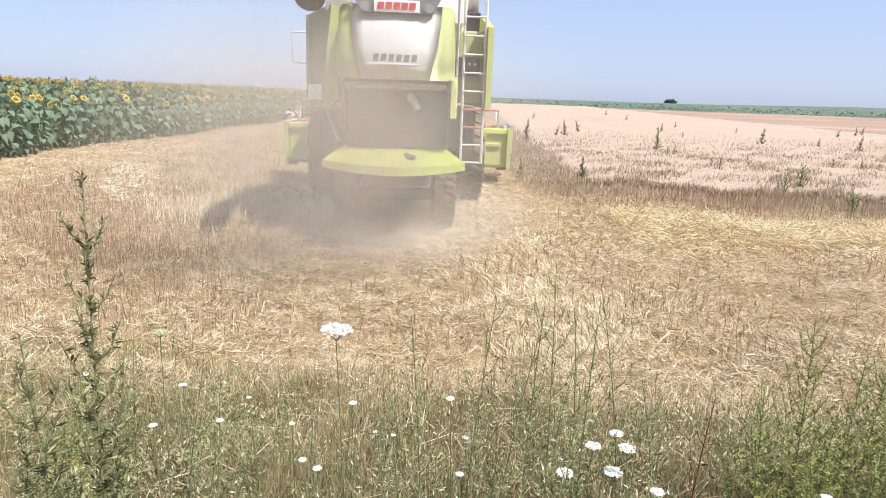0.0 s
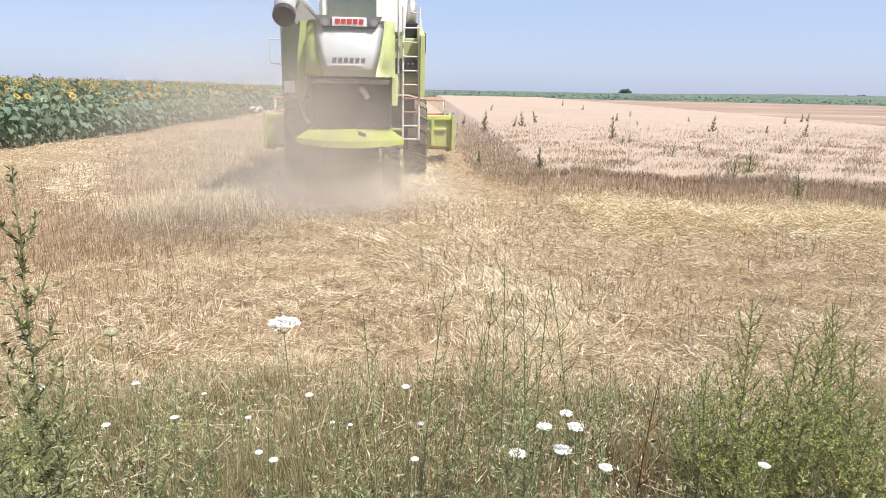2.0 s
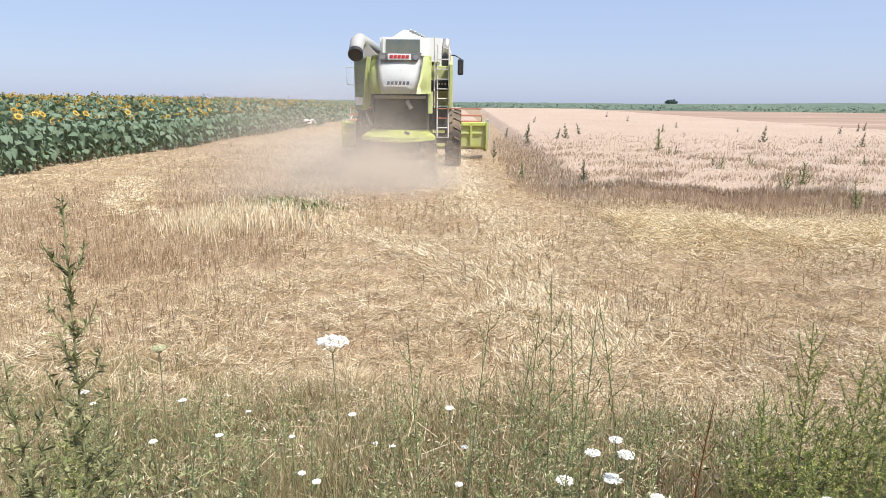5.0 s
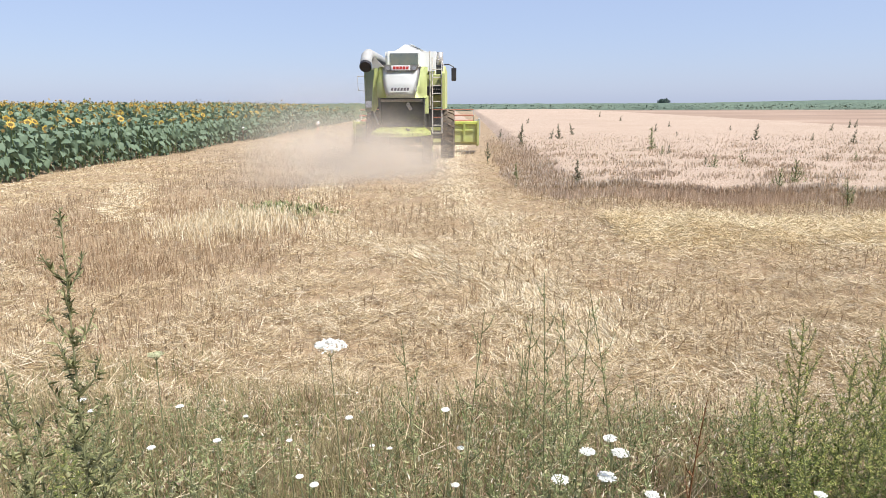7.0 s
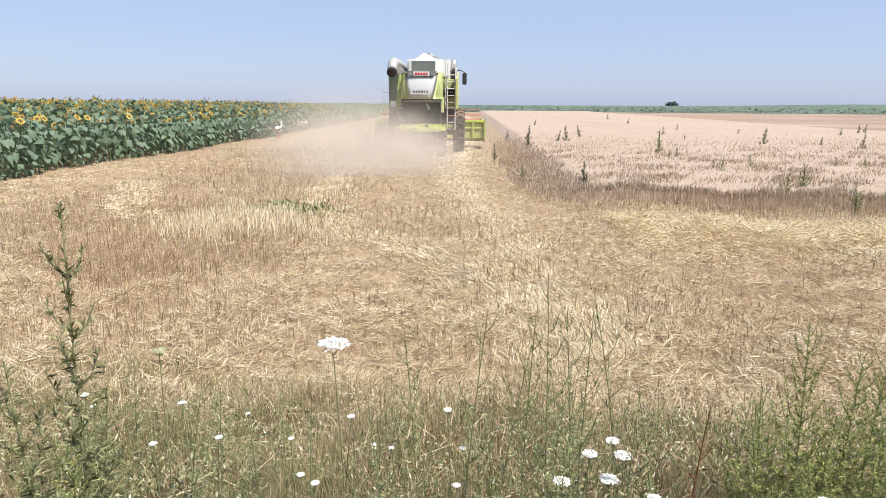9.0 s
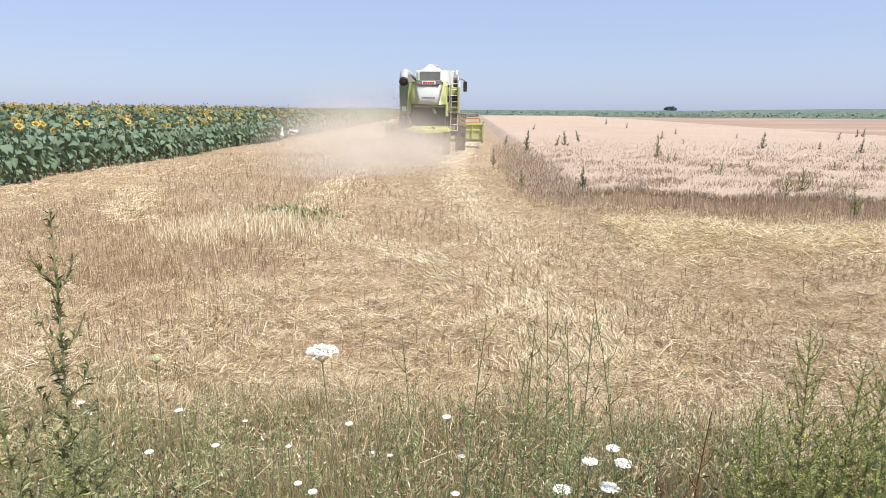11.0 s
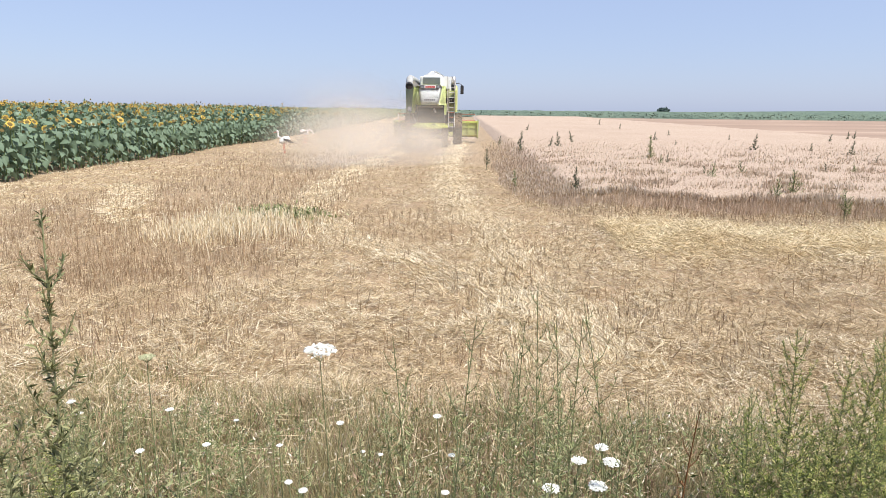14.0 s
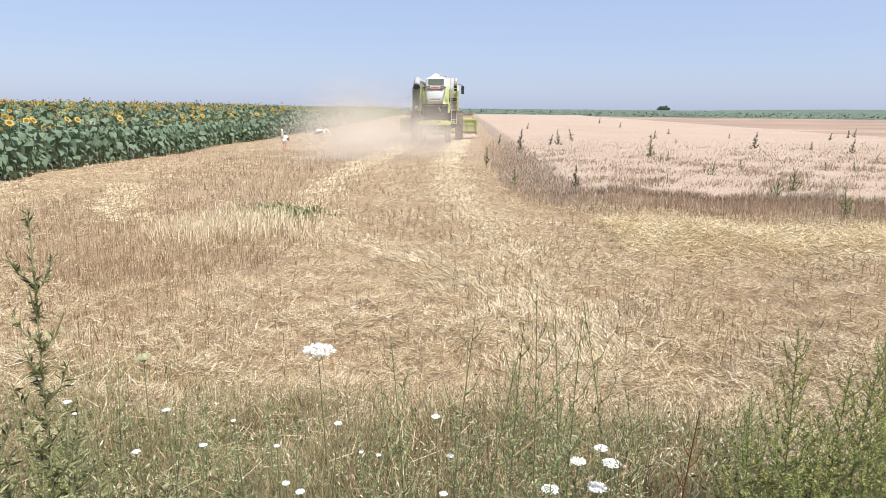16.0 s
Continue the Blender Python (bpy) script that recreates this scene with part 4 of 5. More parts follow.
def build_grass():
    n = 185000
    y = 1.0 + 4.7 * rng.random(n) ** 0.8
    x = (rng.random(n) * 2 - 1) * (0.78 * y + 0.35)
    p = patches(x, y, 1.6, 2.0)
    edge = 3.9 + 1.1 * rng.random(n) ** 2 + 1.1 * patches(x, y, 0.8, 5.0) + 0.6 * patches(x, y, 2.3, 6.0) + 0.32 * np.clip(-x, -1.2, 3)
    keep = (rng.random(n) < (edge - y) / 0.9) & (rng.random(n) < 0.72 + 0.7 * p)
    x, y, p = x[keep], y[keep], p[keep]
    n = len(x)
    tall = (0.12 + 0.26 * rng.random(n) ** 1.8) * (1.05 + 0.5 * p) * np.clip(1.35 - 0.16 * y, 0.4, 1.1)
    rot = turn(rng.random(n) * 6.283, -math.pi / 2 + rng.normal(0, 0.42, n) * np.where(rng.random(n) < 0.45, 2.4, 1), rng.random(n) * 6.283)
    sc = np.stack([tall, 0.0025 * (0.6 + 0.9 * rng.random(n)) * (0.6 + 0.25 * y), tall * (0.3 + rng.random(n))], 1)
    stuff("verge_grass", [strew(BLADE_V, BLADE_F, rot, sc, np.stack([x, y, height(x, y) - 0.01], 1))], M_GRASS, "half-dry green and tan grass on the verge", "grass")
    # dead straw caught between the blades
    n = 8000
    y = 1.2 + 3.2 * rng.random(n)
    x = (rng.random(n) * 2 - 1) * (0.76 * y + 0.3)
    stuff("dead_straw", [straws(x, y, 0.12, 0.0022, 0.25, 0.5, None, (CHAFF_V, CHAFF_F))], M_STRAW, "dead tan straw caught in the verge grass", "straw")
    # fine seed stalks that stand above the grass
    n = 1500
    y = 1.2 + 2.7 * rng.random(n)
    x = (rng.random(n) * 2 - 1) * (0.76 * y + 0.3)
    rot = turn(rng.random(n) * 6.283, -math.pi / 2 + rng.normal(0, 0.3, n), rng.random(n) * 6.283)
    tall = 0.4 + 0.22 * rng.random(n)
    stuff("seed_stalks", [strew(BLADE_V, BLADE_F, rot, np.stack([tall, np.full(n, 0.0024), tall * 0.4], 1), np.stack([x, y, height(x, y)], 1))], M_GRASS, "thin dry grass stalks above the verge", "grass")
    # dry seed heads and florets scattered through the grass
    n = 26000
    y = 1.2 + 3.1 * rng.random(n)
    x = (rng.random(n) * 2 - 1) * (0.76 * y + 0.3)
    k = rng.random(n) < 0.55 + 0.9 * patches(x, y, 2.4, 31.0)
    x, y = x[k], y[k]
    n = len(x)
    s = 0.008 + 0.016 * rng.random(n)
    stuff("seed_heads", [strew(LANCE_V, LANCE_F, turn(rng.random(n) * 6.283, rng.normal(-0.9, 0.5, n), rng.normal(0, 0.9, n)), s[:, None] * np.array([1.3, 1.1, 1.0]), np.stack([x, y, height(x, y) + 0.08 + 0.36 * rng.random(n) * np.clip(1.2 - 0.19 * y, 0.3, 1)], 1))], M_HEADS, "tan and rusty seed heads in the verge grass", "grass")
    # dense low leaves at the foot of the plants
    n = 42000
    y = 1.1 + 2.6 * rng.random(n)
    x = (rng.random(n) * 2 - 1) * (0.76 * y + 0.3)
    k = rng.random(n) < 0.35 + 0.9 * np.clip(patches(x, y, 1.1, 8.0), -0.3, 1) + 0.4 * (x > 0.9) + 0.5 * (x < -0.7)
    x, y = x[k], y[k]
    n = len(x)
    s = 0.014 + 0.026 * rng.random(n) ** 2
    stuff("low_weeds", [strew(LANCE_V, LANCE_F, turn(rng.random(n) * 6.283, rng.normal(-0.5, 0.5, n), rng.normal(0, 0.9, n)), np.repeat(s[:, None], 3, 1), np.stack([x, y, height(x, y) + 0.03 + 0.36 * rng.random(n) * np.clip(1.25 - 0.2 * y, 0.3, 1)], 1))], M_WEED, "low green weeds between the grass", "weeds")


build_grass()


def tall_weed(name, h, branches, leaves, leaf_size, spread, seed, leaf_mat, stem_mat, label, top_bare=0.0, radius=0.004, on_stem=0.8, low=0.9):
    """An upright weed: a stem with rising side shoots and many narrow leaves."""
    r = np.random.default_rng(seed)
    ob = empty(name, label, "weed")
    bm = bmesh.new()
    bend = r.normal(0, 0.05 * h, 2)
    spine = [Vector((bend[0] * (k / 6) ** 2, bend[1] * (k / 6) ** 2, h * k / 6)) for k in range(7)]
    tube(bm, spine, radius, 5, radius * 0.3)
    part("stem", bm, stem_mat, ob)
    lines = [(spine, 0.0)]
    for k in range(branches):
        u = 0.15 + 0.8 * (k + r.random()) / branches
        i = min(5, int(u * 6))
        p = spine[i].lerp(spine[i + 1], u * 6 - i)
        a = k * 2.4 + r.random()
        ln = spread * h * (1.05 - u) * (0.6 + 0.7 * r.random()) + 0.03
        out = Vector((math.cos(a), math.sin(a), 0))
        q = [p, p + out * ln * 0.35 + Vector((0, 0, ln * 0.35)), p + out * ln * 0.6 + Vector((0, 0, ln * 0.95))]
        part("shoot", tube(bmesh.new(), q, radius * 0.5, 4, radius * 0.2), stem_mat, ob)
        lines.append((q, u))
    lens = np.array([sum((b - a).length for a, b in zip(l, l[1:])) for l, _ in lines])
    lens[0] *= on_stem
    pick = r.choice(len(lines), leaves, p=lens / lens.sum())
    off, yaw = [], []
    for j in pick:
        l, _ = lines[j]
        v = r.random() ** low * (1 - top_bare) * (len(l) - 1)
        i = min(len(l) - 2, int(v))
        off.append(l[i].lerp(l[i + 1], v - i))
        yaw.append(r.random() * 6.283)
    off = np.array([tuple(o) for o in off])
    taper = 1.1 - 0.6 * off[:, 2] / h
    s = leaf_size * (0.5 + 0.8 * r.random(leaves)) * taper
    v, f = strew(LANCE_V, LANCE_F, turn(np.array(yaw), r.normal(-0.55, 0.4, leaves), r.normal(0, 0.5, leaves)), s[:, None] * np.array([1.0, 0.65, 1.0]), off)
    tagged(link_mesh("leaves", tri_mesh("leaves", v, f), leaf_mat, ob), kind="stuff")
    return ob


def stand(ob, x, y, spin=0, lean=0.0):
    ob.matrix_basis = pose(x, y, float(height(x, y)) - 0.01, lean, 0, spin)


# the tall leafy weed close by the camera
for k, (x, y, h) in enumerate([(-0.415, 0.68, 1.47), (-0.44, 0.7, 1.28), (-0.40, 0.72, 1.16), (-0.43, 0.69, 1.12), (-0.45, 0.73, 1.05), (-0.42, 0.66, 1.0), (-0.47, 0.7, 0.98), (-0.39, 0.7, 0.95), (-0.50, 0.78, 1.2), (-0.56, 0.85, 1.02), (-0.44, 0.8, 0.98), (-0.62, 1.05, 0.85), (-0.75, 1.2, 0.8), (-0.6, 1.2, 0.7), (-0.85, 1.35, 0.75), (-1.0, 1.5, 0.6), (-0.7, 1.35, 0.6), (-1.15, 1.6, 0.65)]):
    stand(tall_weed("tall_weed", h, 60, 5600, 0.023, 0.07 if k == 0 else 0.11, 20 + k, M_TALL, M_WEEDSTEM, "tall grey-green leafy weed standing on the verge", 0.0, 0.0028, 1.0, 1.5), x, y, k * 70)
# bushy green weeds
BUSH = [(1.18, 2.2, 1.12), (1.02, 2.15, 0.85), (1.4, 2.3, 0.95), (1.55, 2.4, 1.0), (1.3, 2.0, 0.8), (1.62, 2.2, 0.9), (1.75, 2.5, 1.0), (1.1, 1.9, 0.65), (1.45, 1.95, 0.75),
        (-0.98, 1.6, 0.5), (-1.25, 1.85, 0.55), (-0.88, 1.42, 0.45), (-1.5, 2.2, 0.55), (1.62, 1.9, 0.7), (1.3, 2.25, 0.75)]
bush = [tall_weed("bushy_weed", 1.0, 40, 3600, 0.028, 0.3, 40 + k, M_BUSH, M_WEEDSTEM, "bushy green weed with narrow leaves on the verge") for k in range(3)]
for k, (x, y, h) in enumerate(BUSH):
    ob = bush[k] if k < 3 else copy_thing(bush[k % 3], Matrix())
    stand(ob, x + 0.08, y, 50 * k)
    ob.scale = (0.9, 0.9, 0.9 * h)
# slender branched weeds in the middle of the verge
THIN = [(-0.08, 1.75, 0.92), (0.02, 1.8, 0.98), (0.1, 1.7, 0.85), (0.22, 1.9, 0.95), (0.32, 2.0, 1.0), (0.38, 1.85, 0.95), (0.45, 2.1, 0.9), (0.6, 2.1, 0.95), (0.28, 1.6, 0.75), (-0.15, 1.6, 0.7), (0.7, 2.0, 0.7), (-0.45, 1.9, 0.6), (0.5, 1.7, 0.7),
        (-0.9, 2.0, 0.65), (-1.2, 2.3, 0.7), (-0.7, 1.7, 0.55), (-1.45, 2.4, 0.6), (-1.0, 1.6, 0.6)]
thin = [tall_weed("slender_weed", 1.0, 16, 560, 0.03, 0.24, 60 + k, M_WEED, M_WEEDSTEM, "slender branched weed with few small leaves", 0.1, 0.0034) for k in range(4)]
for k, (x, y, h) in enumerate(THIN):
    ob = thin[k] if k < 4 else copy_thing(thin[k % 4], Matrix())
    stand(ob, x, y, 67 * k, random.uniform(-4, 4))
    ob.scale = (0.9, 0.9, h + 0.1)
# smaller forbs that fill the verge
for k in range(44):
    y = 1.5 + 1.6 * random.random()
    ob = copy_thing(thin[k % 4], Matrix())
    stand(ob, random.uniform(-0.72, 0.6) * y, y, random.uniform(0, 360), random.uniform(-9, 9))
    ob.scale = (0.8, 0.8, random.uniform(0.34, 0.66))
dock = tall_weed("dry_dock", 0.72, 8, 260, 0.022, 0.16, 80, M_DOCK, M_DOCK, "dry rust-brown dock stalk on the verge", 0.0, 0.005)
stand(dock, 0.8, 2.0)


def umbel_plant(w, h, seed, lean, mat=M_BLOOM, label="white wild carrot umbel on a thin stem"):
    """A flat flower head of many tiny blossoms on thin rays."""
    r = np.random.default_rng(seed)
    ob = empty("umbel_flower", label, "flower", "white flowers on the verge")
    top = Vector((lean * h, 0, h))
    bm = tube(bmesh.new(), [(0, 0, 0), (lean * h * 0.35, 0, h * 0.5), top - Vector((0, 0, w * 0.4))], 0.0028, 5, 0.0016)
    for k in range(12):
        a = k * 0.5236
        q = w * 0.36
        tube(bm, [top - Vector((0, 0, w * 0.4)), top + Vector((math.cos(a) * q, math.sin(a) * q, -w * 0.05))], 0.0007, 3)
    part("stem", bm, M_WEEDSTEM, ob)
    n = 260
    rad = w / 2 * np.sqrt(r.random(n))
    a = r.random(n) * 6.283
    clump = np.round(a / 0.45) * 0.45
    a = clump + r.normal(0, 0.12, n)
    off = np.stack([top.x + rad * np.cos(a), rad * np.sin(a), top.z + 0.07 * w * np.cos(rad / w * 3) + r.normal(0, 0.03 * w, n)], 1)
    v, f = strew(DISC_V, DISC_F, turn(r.random(n) * 6, r.normal(0, 0.35, n), r.normal(0, 0.35, n)), np.repeat((w * 0.045 + 0.0012 * r.random(n))[:, None], 3, 1), off)
    link_mesh("bloom", tri_mesh("bloom", v, f), mat, ob, "white flat-topped bloom")
    return ob


def bloom_at(kx, kz, y, w, seed, lean=0.0, mat=M_BLOOM, label="white wild carrot umbel on a thin stem"):
    """A flower whose head stands at y metres ahead, kx to the side and kz up for every metre."""
    x, z = 0.004 + kx * (y - 0.055), 2.097 + kz * (y - 0.055)
    g = float(height(x, y))
    h = z - g
    ob = umbel_plant(w, h, seed, lean, mat, label)
    ob.matrix_basis = pose(x - lean * h, y, g)
    return ob


carrot = bloom_at(-0.2, -0.385, 2.1, 0.105, 1, -0.04)
YARROW = "white yarrow head on a leafy stem"
for k, (kx, kz, y, w) in enumerate([(0.291, -0.58, 1.75, 0.05), (0.235, -0.577, 1.85, 0.045), (0.272, -0.553, 1.85, 0.04), (0.19, -0.63, 1.8, 0.05), (0.27, -0.625, 1.7, 0.052), (0.35, -0.66, 1.75, 0.04),
                                    (-0.167, -0.513, 2.1, 0.036), (-0.393, -0.555, 1.9, 0.034), (-0.506, -0.568, 1.9, 0.034), (-0.45, -0.492, 2.0, 0.034), (-0.612, -0.48, 2.0, 0.036), (-0.005, -0.499, 2.1, 0.04),
                                    (-0.27, -0.555, 2.0, 0.026), (-0.257, -0.623, 1.75, 0.03), (-0.233, -0.639, 1.7, 0.034), (-0.13, -0.565, 2.0, 0.022), (-0.1, -0.57, 2.0, 0.022), (0.02, -0.57, 1.9, 0.03), (0.01, -0.64, 1.7, 0.03),
                                    (0.64, -0.66, 1.7, 0.045), (-0.6, -0.5, 1.95, 0.025), (-0.34, -0.51, 2.1, 0.022)]):
    bloom_at(kx, kz, y, w if k < 6 else 0.72 * w, 10 + k, random.uniform(-0.08, 0.08), label=YARROW if k < 6 else "small white flower head among the grass")
bloom_at(-0.48, -0.4, 2.2, 0.055, 90, 0.0, M_SEED, "pale green unopened umbel on a thin stem")


# ---- weeds in the wheat and in the stubble ----
def build_field_weeds():
    protos = [tall_weed("thistle", 1.0, 9 + 4 * (k % 2), 330, 0.12, 0.18 + 0.12 * (k % 2), 100 + k, M_DARKWEED if k < 3 else M_WEED, M_DARKWEED, "dark dry thistle rising out of the wheat" if k < 3 else "green thistle rising out of the wheat", 0.0, 0.012) for k in range(5)]
    spots = [(7.8, 24.9, 1.18, 4), (12.3, 38.8, 0.85, 1), (7.3, 22.2, 0.66, 3), (7.7, 22.7, 0.63, 1), (18.1, 77.8, 0.98, 1), (6.9, 35.7, 1.0, 2), (3.0, 14.9, 0.86, 0), (7.3, 18.4, 0.6, 1), (7.2, 17.6, 0.8, 3),
             (8.6, 18.9, 0.75, 3), (14.2, 30.3, 1.14, 0), (7.7, 14.4, 0.93, 3), (7.1, 13.9, 0.76, 3), (11.5, 19.8, 0.55, 1), (12.2, 19.5, 0.62, 3), (17.0, 27.6, 0.98, 0), (26.6, 43.7, 0.91, 2), (27.5, 44.6, 0.96, 0), (23.4, 40.3, 0.8, 1),
             (7.8, 12.6, 0.66, 3), (15.5, 23.7, 0.6, 1), (16.5, 29.7, 0.7, 1), (3.4, 29.6, 1.19, 0), (6.9, 55.5, 0.86, 2), (5.5, 31.8, 1.09, 0), (5.1, 31.9, 0.85, 2), (3.0, 36.0, 0.7, 1), (1.5, 22.9, 0.73, 1),
             (15.8, 46.8, 0.75, 1), (16.1, 61.2, 0.86, 1), (12.0, 34.2, 0.6, 1), (17.5, 40.8, 0.67, 1), (1.8, 16.3, 0.63, 4)]
    used = set()
    for x, y, h, k in spots:
        ob = protos[k] if k not in used else copy_thing(protos[k], Matrix())
        used.add(k)
        stand(ob, x, y, random.uniform(0, 360), random.uniform(-6, 6))
        ob.scale = (1.15 * h, 1.15 * h, h)
    n = 900
    x, y = -3.05 + rng.normal(0, 0.35, n), 12.3 + rng.normal(0, 0.35, n)
    stuff("green_patch", [strew(LANCE_V, LANCE_F, turn(rng.random(n) * 6.3, rng.normal(-0.6, 0.5, n), rng.normal(0, 0.5, n)), np.full((n, 3), 0.13), np.stack([x, y, height(x, y) + 0.1 * rng.random(n)], 1))], M_WEED, "low patch of green weeds in the stubble", "weeds")


build_field_weeds()


# ---- storks ----
M_PLUME = paint("white_plumage", rgb(0xe9e6de), 0.8, dirt=0.15)
M_QUILL = paint("black_flight_feathers", rgb(0x222124), 0.7, dirt=0.1)
M_BILL = paint("red_bill", rgb(0xc4462f), 0.5, dirt=0.1)


def stork(stoop):
    ob = empty("stork", "white stork with black wing ends and red legs on the stubble", "bird", "storks by the sunflowers")
    bm = bmesh.new()
    bmesh.ops.create_icosphere(bm, subdivisions=2, radius=1, matrix=pose(0, 0, 0.62, -18) @ Matrix.Diagonal((0.13, 0.3, 0.15, 1)))
    body = part("body", bm, M_PLUME, ob, smooth=True)
    for s in (-1, 1):
        bm = skin(bmesh.new(), [[(s * 0.13, 0.12, 0.70), (s * 0.15, -0.1, 0.66), (s * 0.08, -0.42, 0.5)], [(s * 0.13, 0.1, 0.6), (s * 0.15, -0.12, 0.54), (s * 0.07, -0.4, 0.46)]])
        part("wing", thick(bm, 0.015), M_QUILL, ob, "black folded flight feathers")
        leg = part("leg", tube(bmesh.new(), [(s * 0.05, 0.0, 0.55), (s * 0.05, 0.03, 0.28), (s * 0.05, 0, 0.01), (s * 0.05, 0.08, 0.0)], 0.012, 5), M_BILL, ob, "thin red leg")
    head = (0, 0.5, 0.55) if stoop else (0, 0.33, 1.0)
    part("neck", tube(bmesh.new(), [(0, 0.2, 0.7), (0, 0.33, 0.78), (0, 0.3, 0.9) if not stoop else (0, 0.44, 0.68), head], 0.06, 8, 0.035), M_PLUME, ob, smooth=True)
    bm = bmesh.new()
    bmesh.ops.create_icosphere(bm, subdivisions=2, radius=0.055, matrix=Matrix.Translation(head))
    hd = part("head", bm, M_PLUME, ob, smooth=True)
    tip = (0, 0.62, 0.36) if stoop else (0, 0.56, 0.93)
    part("bill", tube(bmesh.new(), [head, tip], 0.02, 6, 0.004), M_BILL, hd, "long red bill")
    return ob


stork_a, stork_b = stork(True), stork(False)


# ---- dust ----
def dust_mat(name, low, high):
    """Thin veils of dust: dense at a puff's heart, gone at its rim, uneven in between."""
    m, nt, b = base_mat(name, 0.95, 0, 0.0)
    b.inputs["Base Color"].default_value = rgb(0xd5c8b7)
    tc = nt.nodes.new("ShaderNodeTexCoord")
    g = nt.nodes.new("ShaderNodeTexGradient")
    g.gradient_type = "SPHERICAL"
    nt.links.new(tc.outputs["Object"], g.inputs[0])
    body = ramp(nt, g.outputs["Fac"], [(0.0, (0, 0, 0, 1)), (0.35, (0.3, 0.3, 0.3, 1)), (0.8, (1, 1, 1, 1))])
    info = nt.nodes.new("ShaderNodeObjectInfo")
    n = nt.nodes.new("ShaderNodeTexNoise")
    n.noise_dimensions = "4D"
    n.inputs["Scale"].default_value, n.inputs["Detail"].default_value = 2.2, 4.0
    w = nt.nodes.new("ShaderNodeMath")
    w.operation = "MULTIPLY"
    w.inputs[1].default_value = 30.0
    nt.links.new(info.outputs["Random"], w.inputs[0])
    nt.links.new(w.outputs[0], n.inputs["W"])
    nt.links.new(tc.outputs["Object"], n.inputs["Vector"])
    lumps = ramp(nt, n.outputs["Fac"], [(0.3, (low, low, low, 1)), (0.7, (high, high, high, 1))])
    a = mixed(nt, body, lumps, 1.0, "MULTIPLY")
    t = nt.nodes.new("ShaderNodeBsdfTranslucent")
    t.inputs[0].default_value = rgb(0xd5c8b7)
    s = nt.nodes.new("ShaderNodeMixShader")
    s.inputs[0].default_value = 0.25
    nt.links.new(b.outputs[0], s.inputs[1])
    nt.links.new(t.outputs[0], s.inputs[2])
    clear = nt.nodes.new("ShaderNodeBsdfTransparent")
    thin = nt.nodes.new("ShaderNodeMixShader")
    nt.links.new(a, thin.inputs[0])
    nt.links.new(clear.outputs[0], thin.inputs[1])
    nt.links.new(s.outputs[0], thin.inputs[2])
    nt.links.new(thin.outputs[0], nt.nodes["Material Output"].inputs[0])
    return m


M_DUST = dust_mat("dust_veil", 0.03, 0.3)
M_HAZE = dust_mat("thin_dust", 0.06, 0.2)


def dust_puff(size, layers, seed, mat):
    """A billowing puff of dust: leaning, wavy veils one behind the other within an egg-shaped body."""
    r = np.random.default_rng(seed)
    bm = bmesh.new()
    for k in range(layers):
        y0 = -0.75 + 1.5 * (k + 0.5) / layers
        yaw = r.normal(0, 0.3)
        ph = r.random(3) * 6
        rows = []
        for j in range(13):
            v = -1 + 2 * j / 12
            row = []
            for i in range(17):
                u = -1 + 2 * i / 16
                y = y0 + 0.55 * v + 0.12 * math.sin(3.1 * u + ph[0]) + 0.1 * math.sin(4.3 * v + ph[1]) * math.cos(2.2 * u + ph[2])
                row.append((u * math.cos(yaw) - y * math.sin(yaw), u * math.sin(yaw) + y * math.cos(yaw), v))
            rows.append(row)
        skin(bm, rows)
    ob = part("dust_cloud", bm, mat, smooth=True)
    ob.scale = size
    return tagged(ob, "drifting cloud of pale tan harvest dust", "dust", "dust behind the harvester", "stuff")


puffs = [dust_puff((1.6 + 0.35 * k, 1.1 + 0.45 * k, 0.85 + 0.24 * k), 5, 200 + k, M_DUST) for k in range(6)]
drifts = [dust_puff((4.2, 5.0, 2.0 + 0.3 * k), 4, 300 + k, M_DUST) for k in range(2)]
hazes = [dust_puff((2.3 + 0.5 * k, 1.3 + 0.2 * k, 1.9 + 0.2 * k), 4, 400 + k, M_HAZE) for k in range(3)]


# ---- what moves ----
DRIVE = [
    (0.0, -0.74, 8.54, -3.9), (0.5, -0.8, 9.3, -3.4), (1.0, -0.84, 10.08, -3.1), (1.5, -0.92, 10.8, -2.9), (2.0, -1.0, 11.52, -2.7), (2.5, -1.07, 12.29, -2.3), (3.0, -1.13, 13.14, -1.7),
    (3.5, -1.18, 14.01, -1.2), (4.0, -1.24, 14.9, -0.7), (5.2, -1.33, 17.15, 0.4), (6.5, -1.38, 19.69, 1.2), (7.0, -1.35, 20.65, 1.4), (7.5, -1.31, 21.6, 1.5), (8.0, -1.26, 22.55, 1.4),
    (9.2, -1.1, 24.86, 1.0), (10.5, -0.97, 27.36, 0.8), (11.0, -0.94, 28.33, 0.8), (11.5, -0.91, 29.29, 0.9), (12.0, -0.9, 30.24, 1.2), (12.5, -0.88, 31.18, 1.5), (13.0, -0.84, 32.1, 1.8),
    (13.5, -0.8, 33.02, 1.9), (14.0, -0.74, 33.95, 1.9), (14.5, -0.7, 34.89, 1.7), (15.0, -0.64, 35.84, 1.6), (15.5, -0.58, 36.81, 1.4), (16.0, -0.53, 37.78, 1.2),
]


def run(t):
    """Metres driven at t."""
    return float(np.interp(t, [r[0] for r in DRIVE], [r[2] for r in DRIVE])) - DRIVE[0][2]


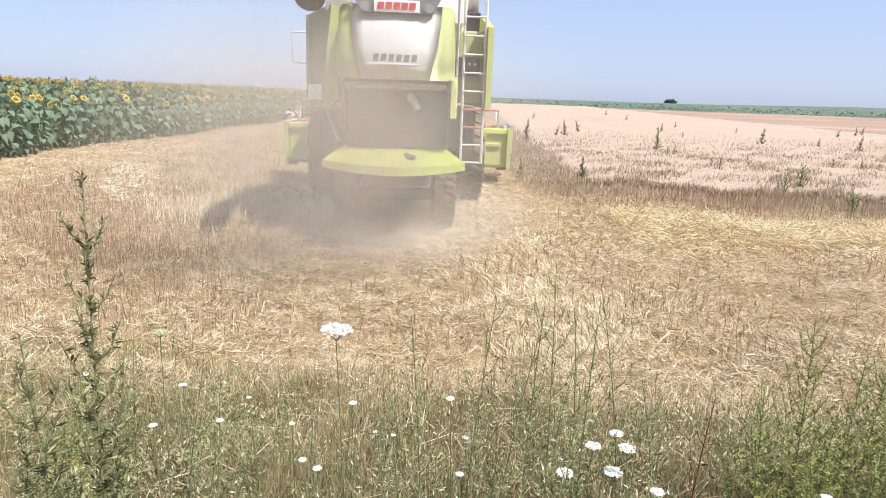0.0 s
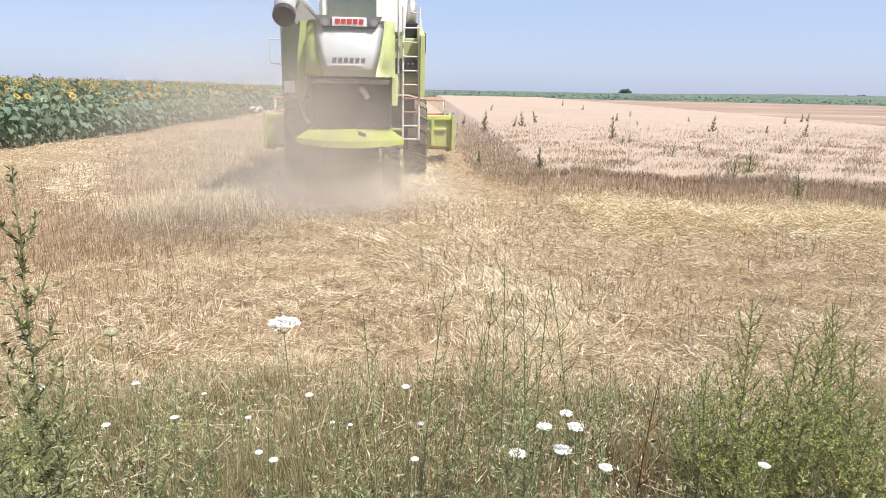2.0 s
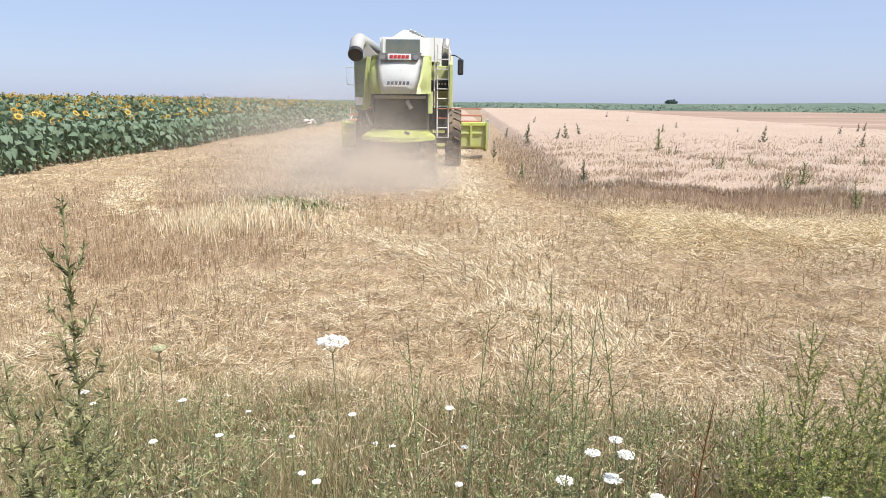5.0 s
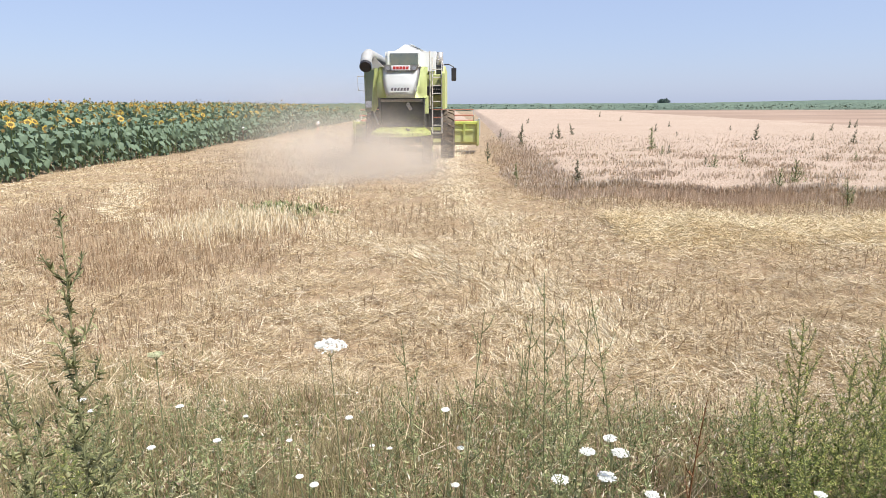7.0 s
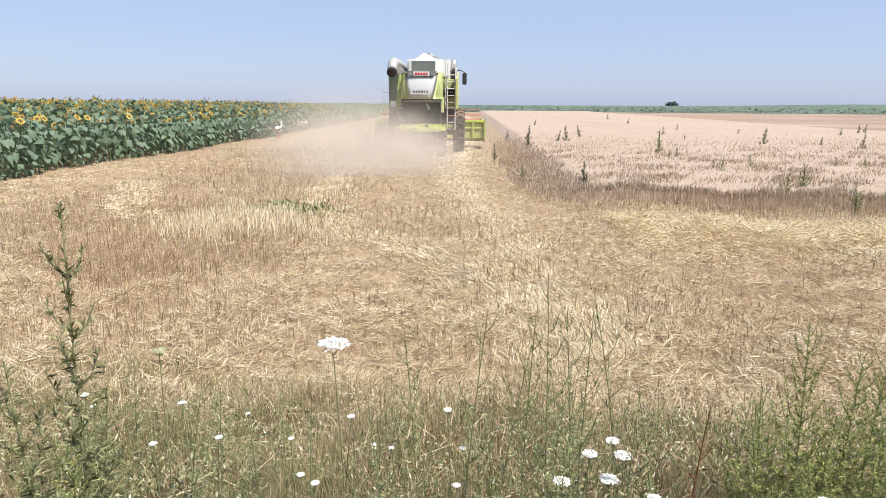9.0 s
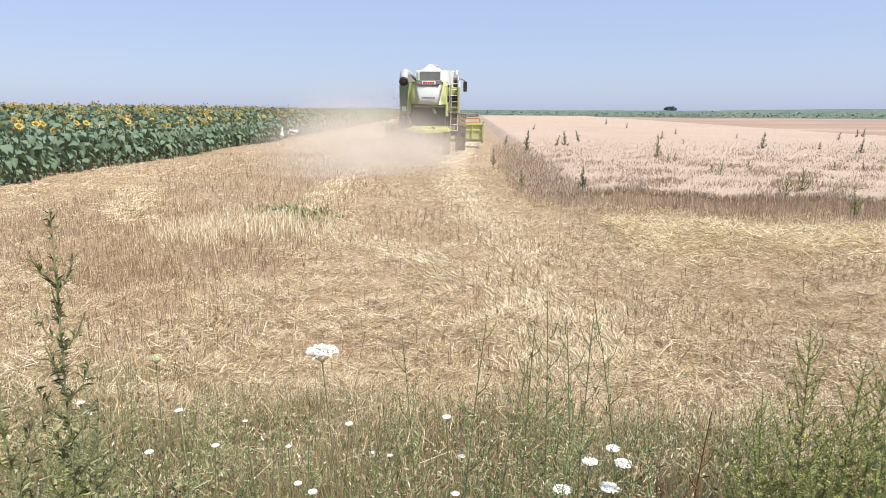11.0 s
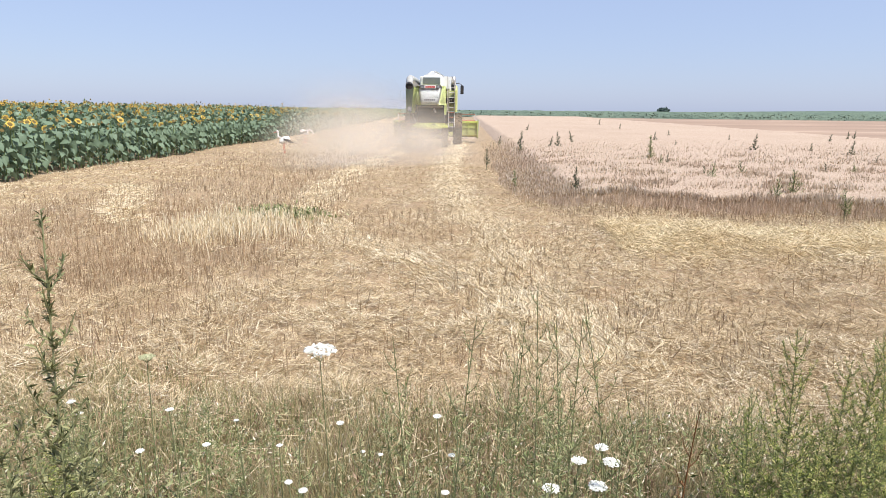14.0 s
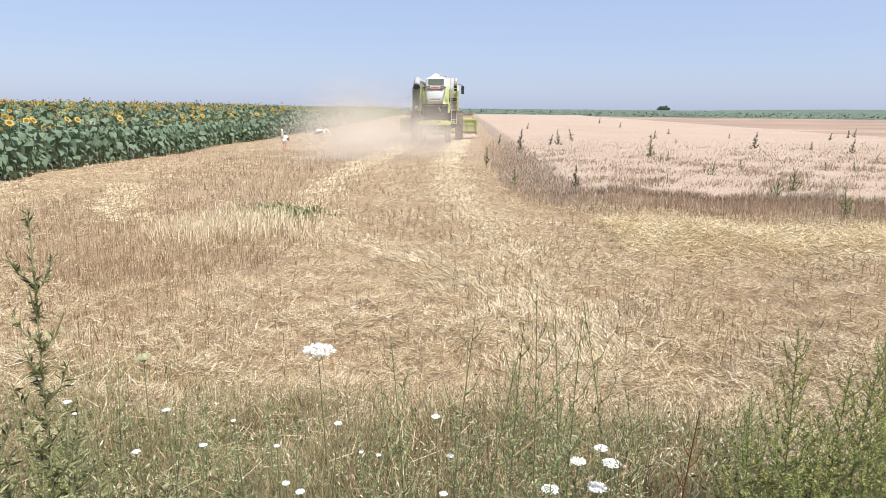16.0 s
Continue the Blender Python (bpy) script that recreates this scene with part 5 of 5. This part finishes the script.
def motions():
    walk(harvester, [(t, pose(x, y, 0, 0, 0, -h)) for t, x, y, h in DRIVE])
    ts = [k * 0.4 for k in range(41)]
    for wheels, r in ((front_wheels, 0.92), (rear_wheels, 0.56)):
        for w in wheels:
            at = w.matrix_basis.translation.copy()
            walk(w, [(t, pose(*at, -math.degrees(run(t) / r))) for t in ts])
    for k, p in enumerate(puffs):
        rows = []
        for t in (0, 1, 2, 3, 4, 5.2, 6.5, 8, 9.2, 10.5, 12, 13, 14, 15, 16):
            x, y = (float(np.interp(t, [r[0] for r in DRIVE], [r[i] for r in DRIVE])) for i in (1, 2))
            back = 0.15 - 0.45 * k * max(0, 1 - t / 5) + float(np.interp(t, [0, 4, 7, 11, 16], [0.3, 1.2, 3.0, 8.0, 12.0])) * k / 5
            aside = (0.1, 0.32, -0.1, 0.3, 0.02, 0.26)[k] * back
            rows.append((t, pose(x - aside - 0.15, y - back, 0.06 + 0.035 * t - 0.2 * k * max(0, 1 - t / 9), 0, 0, 0)))
        walk(p, rows)
    for k, p in enumerate(drifts):
        walk(p, [(t, pose(-2.6 - 1.3 * k - 0.13 * t, 12.5 + 4.0 * k + t * (1.5 + 0.1 * k), 0.6 - 2.4 * max(0, 1 - t / 10), 0, 0, 0)) for t in (0, 2, 4, 6, 8, 10, 12, 14, 16)])
    for k, p in enumerate(hazes):
        rows = []
        for t in (0, 1, 2, 3, 4, 6.5, 8, 9.2, 10.5, 12, 14, 16):
            x, y = (float(np.interp(t, [r[0] for r in DRIVE], [r[i] for r in DRIVE])) for i in (1, 2))
            z = float(np.interp(t, [0, 3, 6.5, 11, 16], [1.5, 1.0, 0.6, 0.9, 1.5]))
            rows.append((t, pose(x - 0.25 - 0.4 * k - 0.09 * k * t, y - 1.1 - 0.06 * t - k * (0.4 + 0.16 * t), z + 0.1 * k, 0, 0, 0)))
        walk(p, rows)
    walk(stork_a, [(t, pose(x, y, 0, 0, 0, h)) for t, x, y, h in ((0, -9.57, 39.86, -70), (2, -9.27, 40.86, -70), (3, -8.85, 36.66, -70), (4, -9.89, 39.55, -70), (6.5, -8.78, 48.01, -60), (7.5, -9.87, 47.56, 60), (8, -10.53, 48.32, 60), (10.5, -9.84, 42.08, 80), (11.5, -9.12, 38.40, 20), (12.5, -9.13, 38.10, -40), (13.5, -8.77, 39.89, -60), (14.5, -7.90, 38.89, -60), (15.5, -7.76, 40.29, -50), (16, -7.06, 37.98, -70))])
    walk(stork_b, [(t, pose(x, y, 0, 0, 0, h)) for t, x, y, h in ((0, -13.60, 38.50, -60), (6.5, -13.40, 38.50, -60), (7.5, -10.04, 38.50, -60), (8, -10.24, 39.04, -30), (10.5, -8.82, 33.92, -10), (11.5, -9.02, 36.12, 30), (12.5, -8.40, 34.40, 60), (13.5, -7.69, 32.05, 110), (14.5, -6.96, 28.76, 150), (15.5, -7.20, 29.80, 170), (16, -7.10, 29.55, 175))])
    base = carrot.matrix_basis.copy()
    walk(carrot, [(t, base @ pose(dx, 0, 0, 0, r, 0)) for t, dx, r in ((0, 0, 0.8), (2, 0, -0.6), (4, 0, 0.5), (6.5, 0, 0.3), (8, 0.01, 2.0), (10.5, 0, -2.2), (11.5, 0, 0), (12, 0, -1.5), (12.5, 0, 0.1), (14, 0, 0.4), (15, 0, -0.4), (16, 0, 0.6))])
    at = reel_part.matrix_basis.translation.copy()
    walk(reel_part, [(t, pose(*at, -t * 150)) for t in ts])


motions()
